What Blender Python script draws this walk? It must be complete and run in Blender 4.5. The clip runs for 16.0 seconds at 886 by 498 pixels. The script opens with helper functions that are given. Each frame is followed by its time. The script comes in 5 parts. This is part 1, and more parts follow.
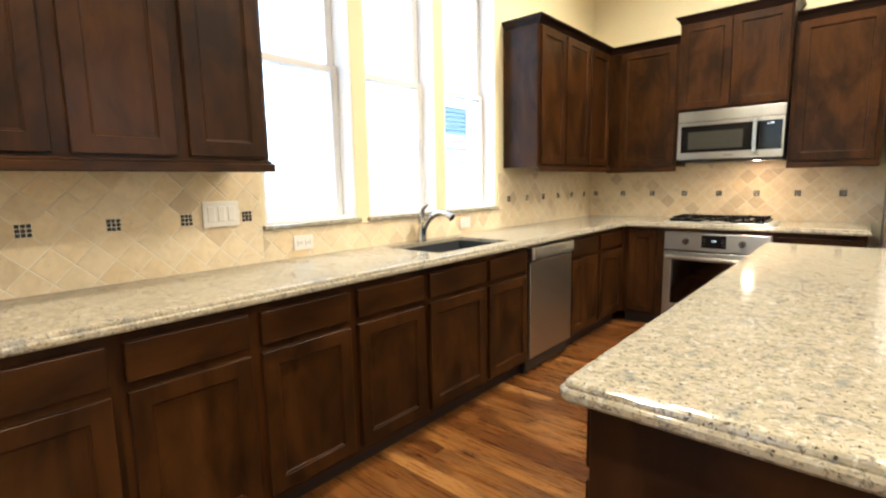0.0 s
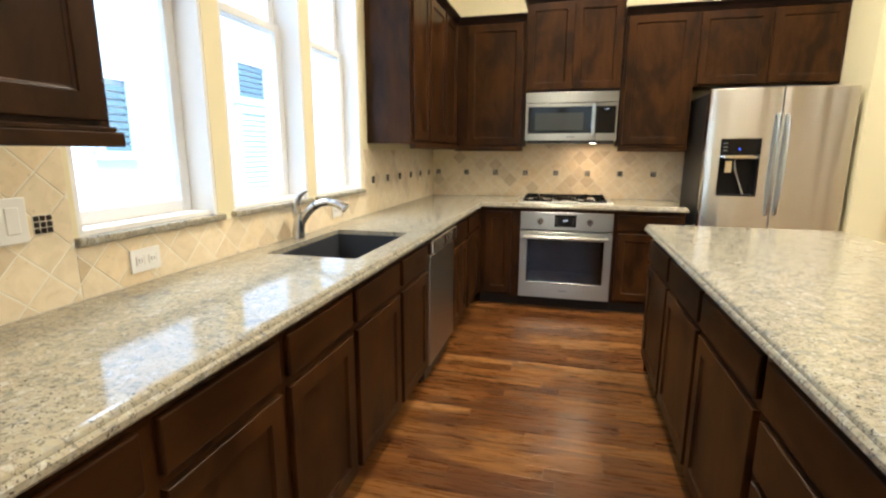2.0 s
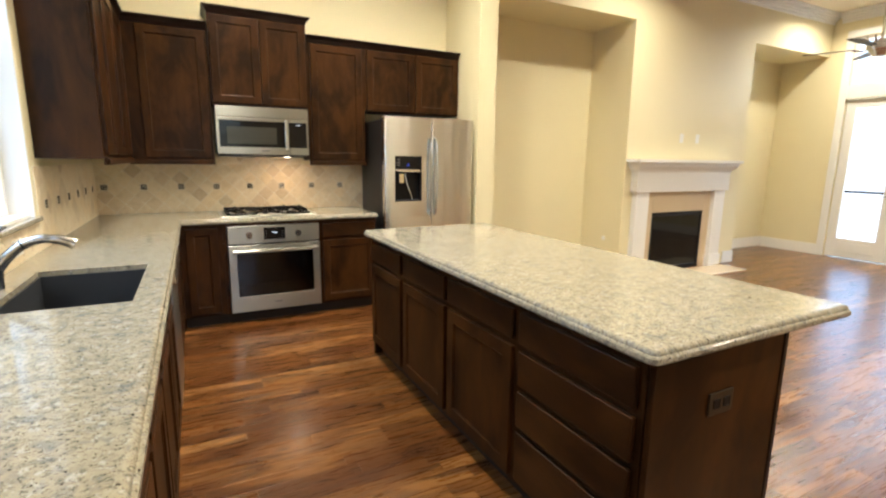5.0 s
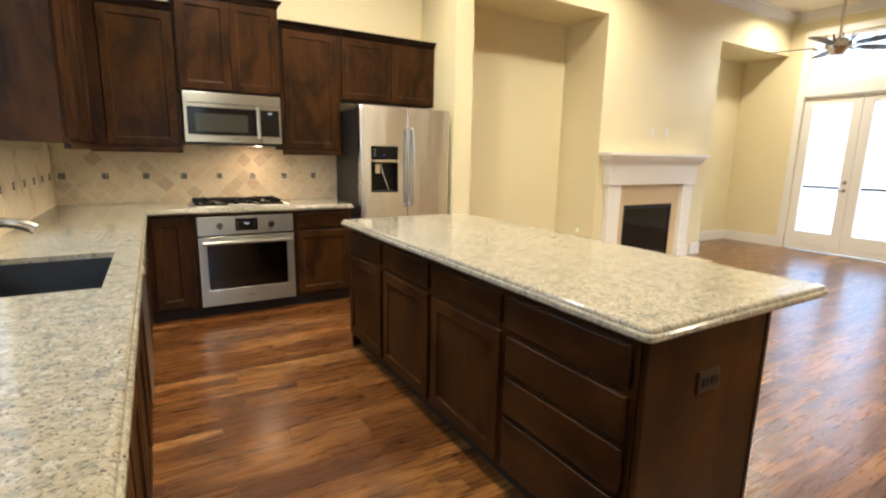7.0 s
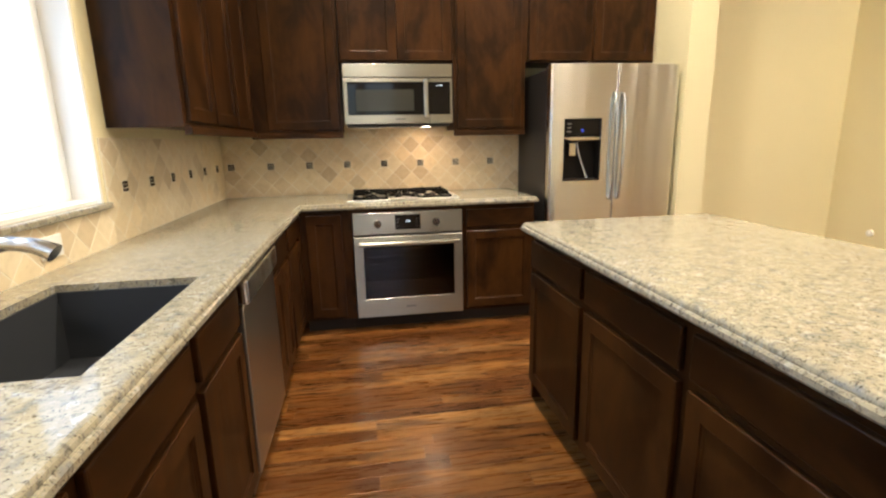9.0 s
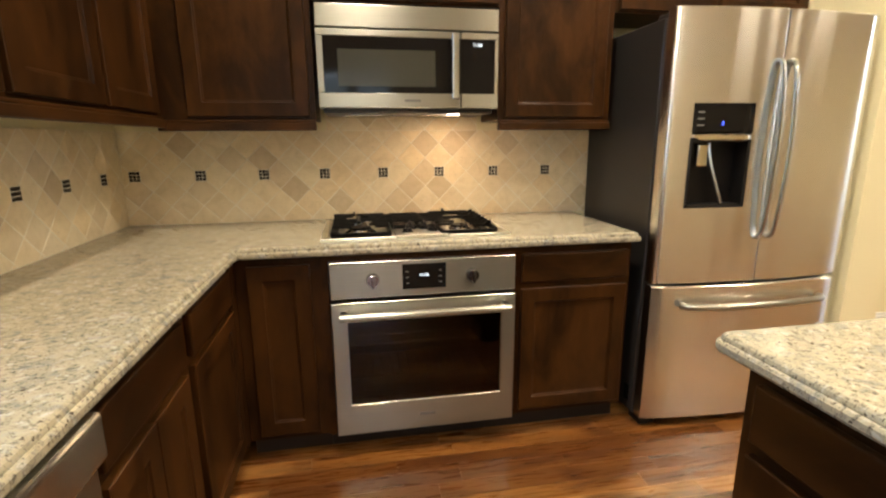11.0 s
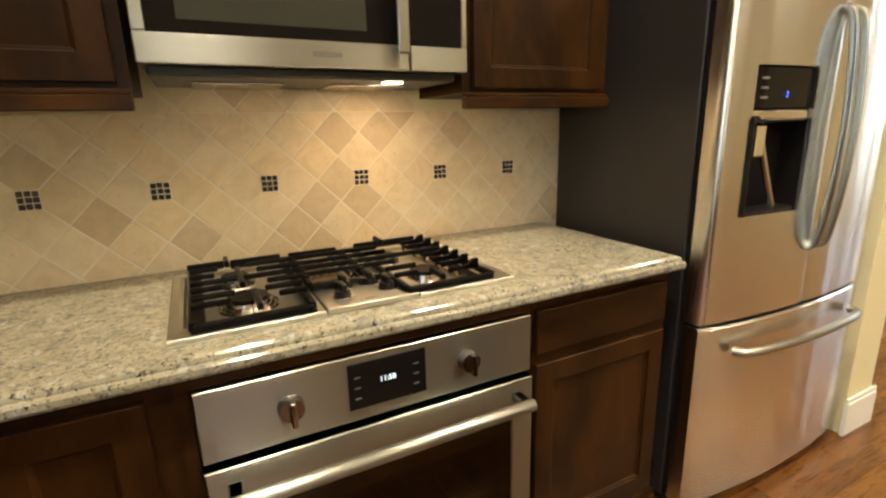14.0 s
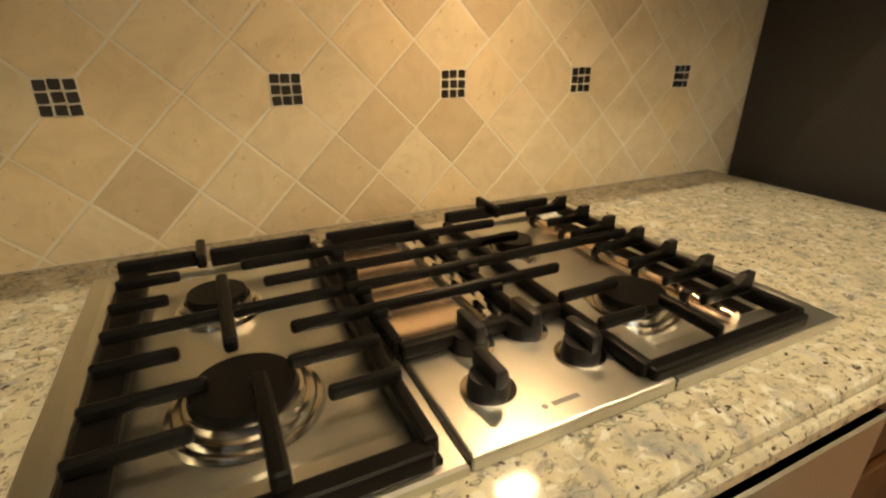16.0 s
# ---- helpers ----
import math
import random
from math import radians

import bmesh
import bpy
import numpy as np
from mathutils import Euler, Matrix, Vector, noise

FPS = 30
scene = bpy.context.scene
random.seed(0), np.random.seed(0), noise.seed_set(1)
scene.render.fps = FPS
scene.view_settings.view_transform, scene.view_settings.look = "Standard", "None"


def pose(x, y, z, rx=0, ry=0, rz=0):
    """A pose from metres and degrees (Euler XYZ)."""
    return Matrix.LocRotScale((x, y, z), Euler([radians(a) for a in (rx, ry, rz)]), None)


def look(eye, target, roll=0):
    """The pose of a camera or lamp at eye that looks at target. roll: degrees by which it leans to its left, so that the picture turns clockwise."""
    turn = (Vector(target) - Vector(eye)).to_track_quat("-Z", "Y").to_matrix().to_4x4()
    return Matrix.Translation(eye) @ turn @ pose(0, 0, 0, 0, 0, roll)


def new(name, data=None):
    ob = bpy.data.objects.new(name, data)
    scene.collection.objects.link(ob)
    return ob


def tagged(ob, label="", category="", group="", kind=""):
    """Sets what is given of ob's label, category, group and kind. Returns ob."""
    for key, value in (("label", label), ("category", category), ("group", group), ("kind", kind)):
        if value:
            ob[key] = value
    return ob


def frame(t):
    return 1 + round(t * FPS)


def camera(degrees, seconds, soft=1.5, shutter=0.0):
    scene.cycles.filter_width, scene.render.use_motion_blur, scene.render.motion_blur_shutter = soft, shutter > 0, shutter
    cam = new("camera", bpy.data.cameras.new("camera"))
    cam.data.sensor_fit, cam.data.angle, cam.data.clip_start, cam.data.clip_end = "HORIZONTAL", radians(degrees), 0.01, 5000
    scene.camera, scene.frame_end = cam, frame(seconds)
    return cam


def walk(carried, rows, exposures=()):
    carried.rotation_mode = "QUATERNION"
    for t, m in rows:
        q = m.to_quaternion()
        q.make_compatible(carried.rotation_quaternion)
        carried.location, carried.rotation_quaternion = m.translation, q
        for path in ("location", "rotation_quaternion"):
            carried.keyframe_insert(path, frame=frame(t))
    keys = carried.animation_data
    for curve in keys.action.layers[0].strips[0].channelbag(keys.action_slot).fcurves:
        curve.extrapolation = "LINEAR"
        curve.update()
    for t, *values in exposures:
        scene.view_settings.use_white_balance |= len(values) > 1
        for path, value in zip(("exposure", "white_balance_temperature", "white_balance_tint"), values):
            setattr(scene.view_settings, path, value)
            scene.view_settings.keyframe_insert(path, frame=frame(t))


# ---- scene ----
cam = camera(85.0, 16.0, 2.3)
PATH = [
    (0, (-0.093, 3.177, 1.295), (-1.394, 4.672, 1.025), -1.1),
    (0.5, (-0.358, 3.177, 1.304), (-1.510, 4.786, 1.014), -1.0),
    (1, (-0.561, 3.244, 1.302), (-1.569, 4.944, 1.000), -1.3),
    (1.5, (-0.745, 3.307, 1.335), (-1.552, 5.102, 0.980), -0.9),
    (2, (-0.978, 3.344, 1.345), (-1.462, 5.245, 0.954), 0.2),
    (2.5, (-1.080, 3.424, 1.359), (-1.305, 5.367, 0.945), 0.3),
    (3, (-1.106, 3.460, 1.359), (-1.106, 5.415, 0.933), -0.6),
    (3.5, (-1.258, 3.418, 1.367), (-0.938, 5.347, 0.944), 0.4),
    (4, (-1.418, 3.373, 1.378), (-0.811, 5.236, 0.976), 0.5),
    (4.5, (-1.525, 3.155, 1.427), (-0.728, 4.951, 1.056), 0.5),
    (7, (-1.607, 3.210, 1.367), (-0.603, 4.899, 0.993), 1.1),
    (7.5, (-1.458, 3.315, 1.365), (-0.722, 5.130, 0.964), -0.3),
    (8, (-1.355, 3.458, 1.381), (-0.852, 5.344, 0.942), -0.2),
    (8.5, (-1.286, 3.806, 1.329), (-0.975, 5.733, 0.894), -1.2),
    (11, (-1.233, 5.636, 1.317), (-0.888, 7.556, 0.877), -0.4),
    (11.5, (-1.202, 5.945, 1.325), (-0.724, 7.836, 0.879), -1.0),
    (12, (-1.225, 6.217, 1.328), (-0.541, 8.041, 0.875), -0.7),
    (12.5, (-1.258, 6.385, 1.325), (-0.397, 8.131, 0.868), -0.2),
    (13, (-1.275, 6.468, 1.325), (-0.336, 8.173, 0.865), -0.3),
    (13.5, (-1.311, 6.531, 1.303), (-0.347, 8.225, 0.859), -0.8),
    (14, (-1.292, 6.590, 1.308), (-0.416, 8.321, 0.822), -1.5),
    (14.5, (-1.233, 6.783, 1.287), (-0.466, 8.540, 0.717), -1.9),
    (15, (-1.188, 7.008, 1.286), (-0.515, 8.752, 0.577), -2.0),
    (15.5, (-1.222, 7.245, 1.255), (-0.429, 8.894, 0.448), -0.1),
    (16, (-1.213, 7.331, 1.221), (-0.411, 8.990, 0.444), 0.1),
]
walk(cam, [(t, look(eye, target, roll)) for t, eye, target, roll in PATH], [(0, 2.35, 5850, 10), (1.3, 2.08, 5700, 9), (3, 2.02, 5700, 7), (8.7, 2.02, 6000, 10), (11, 2.02, 6350, 10), (12.5, 1.95, 6300, 7), (14, 1.9, 6500, 6), (14.7, 1.75, 6900, 7), (16, 1.71, 7400, 6)])

# ---- world, sun, large lights ----
world = bpy.data.worlds.new("world")
scene.world = world
world.use_nodes = True
sky = world.node_tree.nodes.new("ShaderNodeTexSky")
sky.sky_type = "NISHITA"
sky.sun_disc = False
sky.sun_elevation = radians(64)
sky.sun_rotation = radians(98)
world.node_tree.links.new(sky.outputs[0], world.node_tree.nodes["Background"].inputs[0])
world.node_tree.nodes["Background"].inputs[1].default_value = 0.15

sun_data = bpy.data.lights.new("sun", "SUN")
sun_data.energy = 2.3
sun_data.angle = radians(6)
sun_data.color = (1.0, 0.98, 0.95)
sun = new("sun", sun_data)
sun.matrix_world = look((4.4, -0.6, 9), (0, 0, 0))


def area_lamp(name, m, w, h, watts, color):
    d = bpy.data.lights.new(name, "AREA")
    d.shape, d.size, d.size_y, d.energy, d.color = "RECTANGLE", w, h, watts, color
    ob = new(name, d)
    ob.matrix_world = m
    return ob


# sky light that comes down between the houses, and in at the garden doors
area_lamp("sky_light_west", look((-4.4, 5.4, 4.3), (-2.0, 5.4, 1.2)), 3.4, 1.6, 60, (0.64, 0.82, 1.0))
area_lamp("sky_light_south", look((-1.2, -3.2, 3.6), (-1.2, 0.5, 1.2)), 2.6, 1.6, 20, (0.85, 0.92, 1.0))
area_lamp("sky_light_east", look((9.2, 5.6, 3.8), (6.0, 5.6, 0.6)), 4.0, 2.0, 85, (0.9, 0.95, 1.0))

# recessed ceiling lamps and the bulb under the microwave
CANS = [(-1.1, 6.75), (-1.1, 5.5), (0.3, 6.75), (-1.2, 3.0), (0.9, 3.0), (0.9, 5.2), (2.9, 4.2), (2.9, 6.6), (5.0, 4.2), (6.48, 6.82), (2.9, 1.4), (5.0, 1.4), (0.9, 0.8)]
for k, (cx, cy) in enumerate(CANS):
    lamp = bpy.data.lights.new("can_light", "AREA")
    lamp.shape, lamp.size, lamp.energy, lamp.color, lamp.spread = "DISK", 0.13, 14.0 if k == 0 else 13.0 if k in (2, 3) else 6.0 if k == 1 else 11.5 if cx > 2 else 8.0, (1.0, 0.84, 0.60), radians(150)
    new("can_light", lamp).matrix_world = pose(cx, cy, 3.64)
lamp = bpy.data.lights.new("cooktop_light", "AREA")
lamp.shape, lamp.size, lamp.size_y, lamp.energy, lamp.color = "RECTANGLE", 0.07, 0.04, 0.55, (1.0, 0.66, 0.38)
new("cooktop_light", lamp).matrix_world = pose(-0.785, 7.885, 1.426)

# ---- plan ----
XW, YR = -2.315, 8.155          # window wall, range wall
XE, YS = 7.3, -1.2           # garden-door wall, wall behind
YL = 7.46                     # living room wall
CEIL = 3.66
CT = 0.925                    # worktop
XC, YC = -1.677, 7.487         # worktop front edges
WINDOWS = [(4.40, 4.975), (5.07, 5.68), (5.765, 6.38)]
SILL, HEAD = 1.10, 2.78


# ---- materials ----
def material(name, color, rough=0.5, metal=0.0, coat=0.0):
    m = bpy.data.materials.new(name)
    m.use_nodes = True
    b = m.node_tree.nodes["Principled BSDF"]
    b.inputs["Base Color"].default_value = (*color, 1)
    b.inputs["Roughness"].default_value = rough
    b.inputs["Metallic"].default_value = metal
    b.inputs["Coat Weight"].default_value = coat
    return m


def node(m, kind, **values):
    n = m.node_tree.nodes.new(kind)
    for k, v in values.items():
        n.inputs[k.replace("_", " ")].default_value = v
    return n


def wire(m, a, b):
    m.node_tree.links.new(a, b)


def coords(m, scale=(1, 1, 1), shift=False):
    tc = m.node_tree.nodes.new("ShaderNodeTexCoord")
    mp = m.node_tree.nodes.new("ShaderNodeMapping")
    mp.inputs["Scale"].default_value = scale
    wire(m, tc.outputs["Object"], mp.inputs["Vector"])
    if shift:
        info = m.node_tree.nodes.new("ShaderNodeObjectInfo")
        mul = m.node_tree.nodes.new("ShaderNodeMath")
        mul.operation = "MULTIPLY"
        mul.inputs[1].default_value = 37.0
        wire(m, info.outputs["Random"], mul.inputs[0])
        wire(m, mul.outputs[0], mp.inputs["Location"])
    return mp.outputs["Vector"]


def noise_tex(m, vec, scale, detail=4.0, rough=0.55, distortion=0.0):
    n = node(m, "ShaderNodeTexNoise", Scale=scale, Detail=detail, Roughness=rough, Distortion=distortion)
    wire(m, vec, n.inputs["Vector"])
    return n.outputs["Fac"]


def ramp(m, fac, stops):
    r = m.node_tree.nodes.new("ShaderNodeValToRGB")
    e = r.color_ramp.elements
    while len(e) < len(stops):
        e.new(0.5)
    for k, (p, c) in zip(e, stops):
        k.position, k.color = p, (*c, 1)
    wire(m, fac, r.inputs["Fac"])
    return r.outputs["Color"]


def mix(m, fac, a, b, mode="MIX"):
    n = m.node_tree.nodes.new("ShaderNodeMix")
    n.data_type, n.blend_type = "RGBA", mode
    for v, s in ((fac, n.inputs[0]), (a, n.inputs[6]), (b, n.inputs[7])):
        if isinstance(v, (int, float)):
            s.default_value = v
        elif isinstance(v, tuple):
            s.default_value = (*v, 1)
        else:
            wire(m, v, s)
    return n.outputs[2]


def paint_on(m, color=None, rough=None, bump=None, strength=0.1, dist=0.002):
    b = m.node_tree.nodes["Principled BSDF"]
    if color is not None:
        wire(m, color, b.inputs["Base Color"])
    if rough is not None:
        wire(m, rough, b.inputs["Roughness"])
    if bump is not None:
        bn = node(m, "ShaderNodeBump", Strength=strength, Distance=dist)
        wire(m, bump, bn.inputs["Height"])
        wire(m, bn.outputs["Normal"], b.inputs["Normal"])


def rough_range(m, fac, lo, hi):
    n = m.node_tree.nodes.new("ShaderNodeMapRange")
    n.inputs["To Min"].default_value, n.inputs["To Max"].default_value = lo, hi
    wire(m, fac, n.inputs["Value"])
    return n.outputs["Result"]


def wood_stain(name, grain, dark, light, rough=0.38):
    """Stained cabinet wood, its grain along local axis number grain."""
    m = material(name, dark, rough)
    s = [6.0, 6.0, 6.0]
    s[grain] = 0.8
    v = coords(m, s, shift=True)
    fine = noise_tex(m, v, 4.0, 6, 0.6, 0.5)
    b = [4.0, 4.0, 4.0]
    b[grain] = 2.0
    blotch = noise_tex(m, coords(m, b, shift=True), 1.2, 4, 0.6, 0.6)
    c = mix(m, rough_range(m, fine, 0.15, 0.75), dark, light)
    c = mix(m, ramp(m, blotch, [(0.38, (0.72, 0.72, 0.72)), (0.62, (0, 0, 0))]), c, tuple(k * 0.5 for k in dark))
    paint_on(m, c, rough_range(m, fine, rough - 0.06, rough + 0.1), fine, 0.08, 0.001)
    m.node_tree.nodes["Principled BSDF"].inputs["Specular IOR Level"].default_value = 0.14
    m.node_tree.nodes["Principled BSDF"].inputs["Coat Weight"].default_value = 0.10
    m.node_tree.nodes["Principled BSDF"].inputs["Coat Roughness"].default_value = 0.22
    return m


WOOD_V = wood_stain("cabinet_wood_upright", 2, (0.006, 0.0019, 0.0004), (0.090, 0.0335, 0.0072))
WOOD_H = wood_stain("cabinet_wood_level", 0, (0.006, 0.0019, 0.0004), (0.090, 0.0335, 0.0072))
WOOD_TRIM = wood_stain("cabinet_trim_wood", 0, (0.010, 0.0045, 0.003), (0.020, 0.008, 0.005), 0.4)
# near-black colour on the toe boards holds the shade of their recess
SHADOW_GAP = material("toe_recess_shade", (0.012, 0.007, 0.005), 0.6)


def granite_stone():
    m = material("granite", (0.6, 0.55, 0.45), 0.1)
    v = coords(m)
    warp = noise_tex(m, v, 24, 4, 0.6, 0.6)
    c = ramp(m, warp, [(0.30, (0.20, 0.198, 0.188)), (0.45, (0.31, 0.278, 0.205)), (0.58, (0.36, 0.325, 0.238)), (0.72, (0.29, 0.284, 0.262))])
    grains = noise_tex(m, coords(m, (1.0, 1.35, 1.0)), 66, 4, 0.7, 1.0)
    c = mix(m, ramp(m, grains, [(0.36, (0.9, 0.9, 0.9)), (0.48, (0, 0, 0))]), c, (0.115, 0.106, 0.090))
    light = noise_tex(m, coords(m, (1.2, 1, 1)), 47, 3, 0.6, 0.7)
    c = mix(m, ramp(m, light, [(0.57, (0, 0, 0)), (0.66, (0.8, 0.8, 0.8))]), c, (0.43, 0.418, 0.365))
    specks = noise_tex(m, v, 120, 2, 0.6, 0.5)
    c = mix(m, ramp(m, specks, [(0.31, (1, 1, 1)), (0.39, (0, 0, 0))]), c, (0.045, 0.033, 0.027))
    paint_on(m, c, rough_range(m, grains, 0.06, 0.14))
    return m


GRANITE = granite_stone()


def floor_boards(name, island):
    m = material(name, (0.2, 0.08, 0.03), 0.25)
    if island:
        g = m.node_tree.nodes.new("ShaderNodeNewGeometry").outputs["Random Per Island"]
    else:
        g = m.node_tree.nodes.new("ShaderNodeObjectInfo").outputs["Random"]
    tc = m.node_tree.nodes.new("ShaderNodeTexCoord")
    mul = m.node_tree.nodes.new("ShaderNodeVectorMath")
    mul.operation = "SCALE"
    mul.inputs[0].default_value = (7.0, 31.0, 13.0)
    wire(m, g, mul.inputs["Scale"])
    add = m.node_tree.nodes.new("ShaderNodeVectorMath")
    wire(m, tc.outputs["Object"], add.inputs[0])
    wire(m, mul.outputs[0], add.inputs[1])
    mp = m.node_tree.nodes.new("ShaderNodeMapping")
    mp.inputs["Scale"].default_value = (1.6, 22, 22)
    wire(m, add.outputs[0], mp.inputs["Vector"])
    grain = noise_tex(m, mp.outputs[0], 3.0, 7, 0.7, 0.9)
    mp2 = m.node_tree.nodes.new("ShaderNodeMapping")
    mp2.inputs["Scale"].default_value = (1.6, 7, 7)
    wire(m, add.outputs[0], mp2.inputs["Vector"])
    cloud = noise_tex(m, mp2.outputs[0], 1.4, 3, 0.5, 1.0)
    tone = ramp(m, g, [(0.0, (0.085, 0.029, 0.006)), (0.3, (0.135, 0.051, 0.011)), (0.65, (0.185, 0.076, 0.017)), (0.85, (0.235, 0.104, 0.026)), (1.0, (0.310, 0.152, 0.046))])
    streak = ramp(m, grain, [(0.26, (0.52, 0.45, 0.40)), (0.46, (0.92, 0.90, 0.88)), (0.75, (1.12, 1.12, 1.08))])
    c = mix(m, 0.85, tone, streak, "MULTIPLY")
    c = mix(m, ramp(m, cloud, [(0.36, (0.85, 0.85, 0.85)), (0.58, (0, 0, 0))]), c, (0.048, 0.014, 0.004))
    mp3 = m.node_tree.nodes.new("ShaderNodeMapping")
    mp3.inputs["Scale"].default_value = (2.2, 26, 26)
    wire(m, add.outputs[0], mp3.inputs["Vector"])
    pores = noise_tex(m, mp3.outputs[0], 1.0, 5, 0.65, 1.6)
    c = mix(m, ramp(m, pores, [(0.28, (0.45, 0.45, 0.45)), (0.38, (0, 0, 0))]), c, (0.035, 0.011, 0.003))
    paint_on(m, c, rough_range(m, grain, 0.22, 0.34), grain, 0.12, 0.001)
    bsdf = m.node_tree.nodes["Principled BSDF"]
    bsdf.inputs["Coat Weight"].default_value = 0.14
    bsdf.inputs["Coat Roughness"].default_value = 0.20
    return m


BOARD = floor_boards("oak_floor_board", False)
BOARD_JOINED = floor_boards("oak_floor_boards_joined", True)
JOINT = material("floor_joint", (0.03, 0.013, 0.007), 0.7)


def wall_paint(name, color, spread=0.04, rough=0.6):
    m = material(name, color, rough)
    v = coords(m)
    broad = noise_tex(m, v, 1.3, 3)
    fine = noise_tex(m, v, 90, 3)
    c = mix(m, broad, tuple(k * (1 - spread) for k in color), tuple(min(1, k * (1 + spread)) for k in color))
    paint_on(m, c, None, fine, 0.12, 0.002)
    return m


WALL = wall_paint("cream_wall_paint", (0.74, 0.665, 0.43))
CEILING_PAINT = wall_paint("ceiling_paint", (0.80, 0.72, 0.55))
WHITE = wall_paint("white_trim_paint", (0.80, 0.79, 0.76), 0.02, 0.4)
WHITE_PLASTIC = material("white_plastic", (0.78, 0.77, 0.73), 0.35)


def travertine(name):
    m = material(name, (0.6, 0.5, 0.35), 0.45)
    g = m.node_tree.nodes.new("ShaderNodeObjectInfo").outputs["Random"]
    v = coords(m, (1, 1, 1), shift=True)
    cloud = noise_tex(m, v, 13, 5, 0.65, 1.2)
    pits = noise_tex(m, v, 85, 3, 0.6)
    tone = ramp(m, g, [(0.0, (0.57, 0.465, 0.31)), (0.10, (0.635, 0.535, 0.37)), (0.18, (0.71, 0.61, 0.43)), (0.6, (0.75, 0.66, 0.48)), (1.0, (0.745, 0.62, 0.41))])
    c = mix(m, 0.8, tone, ramp(m, cloud, [(0.3, (0.86, 0.82, 0.74)), (0.6, (1.04, 1.02, 1.0))]), "MULTIPLY")
    c = mix(m, ramp(m, pits, [(0.27, (0.7, 0.7, 0.7)), (0.34, (0, 0, 0))]), c, (0.40, 0.31, 0.20))
    paint_on(m, c, rough_range(m, cloud, 0.35, 0.55), cloud, 0.15, 0.002)
    return m


TILE = travertine("travertine_tile")
GROUT = wall_paint("tile_grout", (0.78, 0.735, 0.62), 0.06, 0.8)
MOSAIC = material("dark_bronze_mosaic", (0.022, 0.017, 0.014), 0.25)


def brushed(name, axis, color=(0.60, 0.63, 0.61), rough=0.24, spread=0.05, streaks=0.0):
    m = material(name, color, rough, 1.0)
    s = [260.0, 260.0, 260.0]
    s[axis] = 3.0
    f = noise_tex(m, coords(m, s), 1.0, 3, 0.6)
    big = noise_tex(m, coords(m, (2, 2, 2)), 1.5, 2)
    c = mix(m, f, tuple(k * 0.97 for k in color), tuple(min(1, k * 1.02) for k in color))
    r = mix(m, 0.3, rough_range(m, f, rough - spread, rough + spread), rough_range(m, big, rough - spread, rough + spread))
    paint_on(m, c, r)
    if streaks:
        # fine level brush lines draw lights out into upright streaks
        up = node(m, "ShaderNodeCombineXYZ", X=0.0, Y=0.0, Z=1.0)
        bsdf = m.node_tree.nodes["Principled BSDF"]
        bsdf.inputs["Anisotropic"].default_value = streaks
        wire(m, up.outputs[0], bsdf.inputs["Tangent"])
    return m


STEEL_H = brushed("brushed_steel_level", 0, (0.37, 0.365, 0.325), 0.31, 0.02, 0.8)
STEEL_V = brushed("brushed_steel_upright", 2)
STEEL_TOP = brushed("brushed_steel_cooktop", 0, (0.64, 0.63, 0.57), 0.33, 0.03)
STEEL_FRIDGE = brushed("brushed_steel_refrigerator", 2, (0.79, 0.785, 0.75), 0.25, 0.05, 0.85)
paint_on(STEEL_FRIDGE, None, None, noise_tex(STEEL_FRIDGE, coords(STEEL_FRIDGE, (7, 7, 0.5)), 1.0, 1), 0.55, 0.02)
STEEL_DW = brushed("brushed_steel_dishwasher", 2, (0.50, 0.48, 0.45), 0.32, 0.05, 0.8)
NICKEL = brushed("satin_nickel", 2, (0.60, 0.58, 0.55), 0.22, 0.05)
CHROME = material("polished_metal", (0.75, 0.72, 0.68), 0.09, 1.0)
SINK = brushed("sink_composite", 1, (0.035, 0.038, 0.044), 0.5)
SINK.node_tree.nodes["Principled BSDF"].inputs["Specular IOR Level"].default_value = 0.15
SINK.node_tree.nodes["Principled BSDF"].inputs["Metallic"].default_value = 0.0
BLACK_GLASS = material("black_glass", (0.008, 0.007, 0.007), 0.06)
MW_GLASS = material("microwave_screen_glass", (0.042, 0.041, 0.034), 0.15)
for gm in (BLACK_GLASS, MW_GLASS):
    gm.node_tree.nodes["Principled BSDF"].inputs["Specular IOR Level"].default_value = 0.22
DIAL = material("dark_chrome_dial", (0.30, 0.28, 0.26), 0.2, 1.0)
BLACK_PLASTIC = material("black_plastic", (0.009, 0.008, 0.008), 0.38)
BLACK_PLASTIC.node_tree.nodes["Principled BSDF"].inputs["Specular IOR Level"].default_value = 0.2
DARK_SIDE = material("dark_grey_enamel", (0.022, 0.020, 0.020), 0.38)
paint_on(DARK_SIDE, None, None, noise_tex(DARK_SIDE, coords(DARK_SIDE), 240, 3), 0.2, 0.001)
BURNER_RING = material("burner_ring_metal", (0.62, 0.58, 0.52), 0.17, 1.0)
# plain steel; the coppery tint paints a warm reflection into its colour
REFLECTION_STEEL = brushed("warm_reflection_steel", 1, (0.74, 0.60, 0.50), 0.22)
CAST_IRON = material("cast_iron", (0.004, 0.0036, 0.0033), 0.34)
CAST_IRON.node_tree.nodes["Principled BSDF"].inputs["Specular IOR Level"].default_value = 0.09
paint_on(CAST_IRON, None, None, noise_tex(CAST_IRON, coords(CAST_IRON), 300, 3), 0.15, 0.001)
GREY_PRINT = material("grey_print", (0.16, 0.16, 0.16), 0.4)
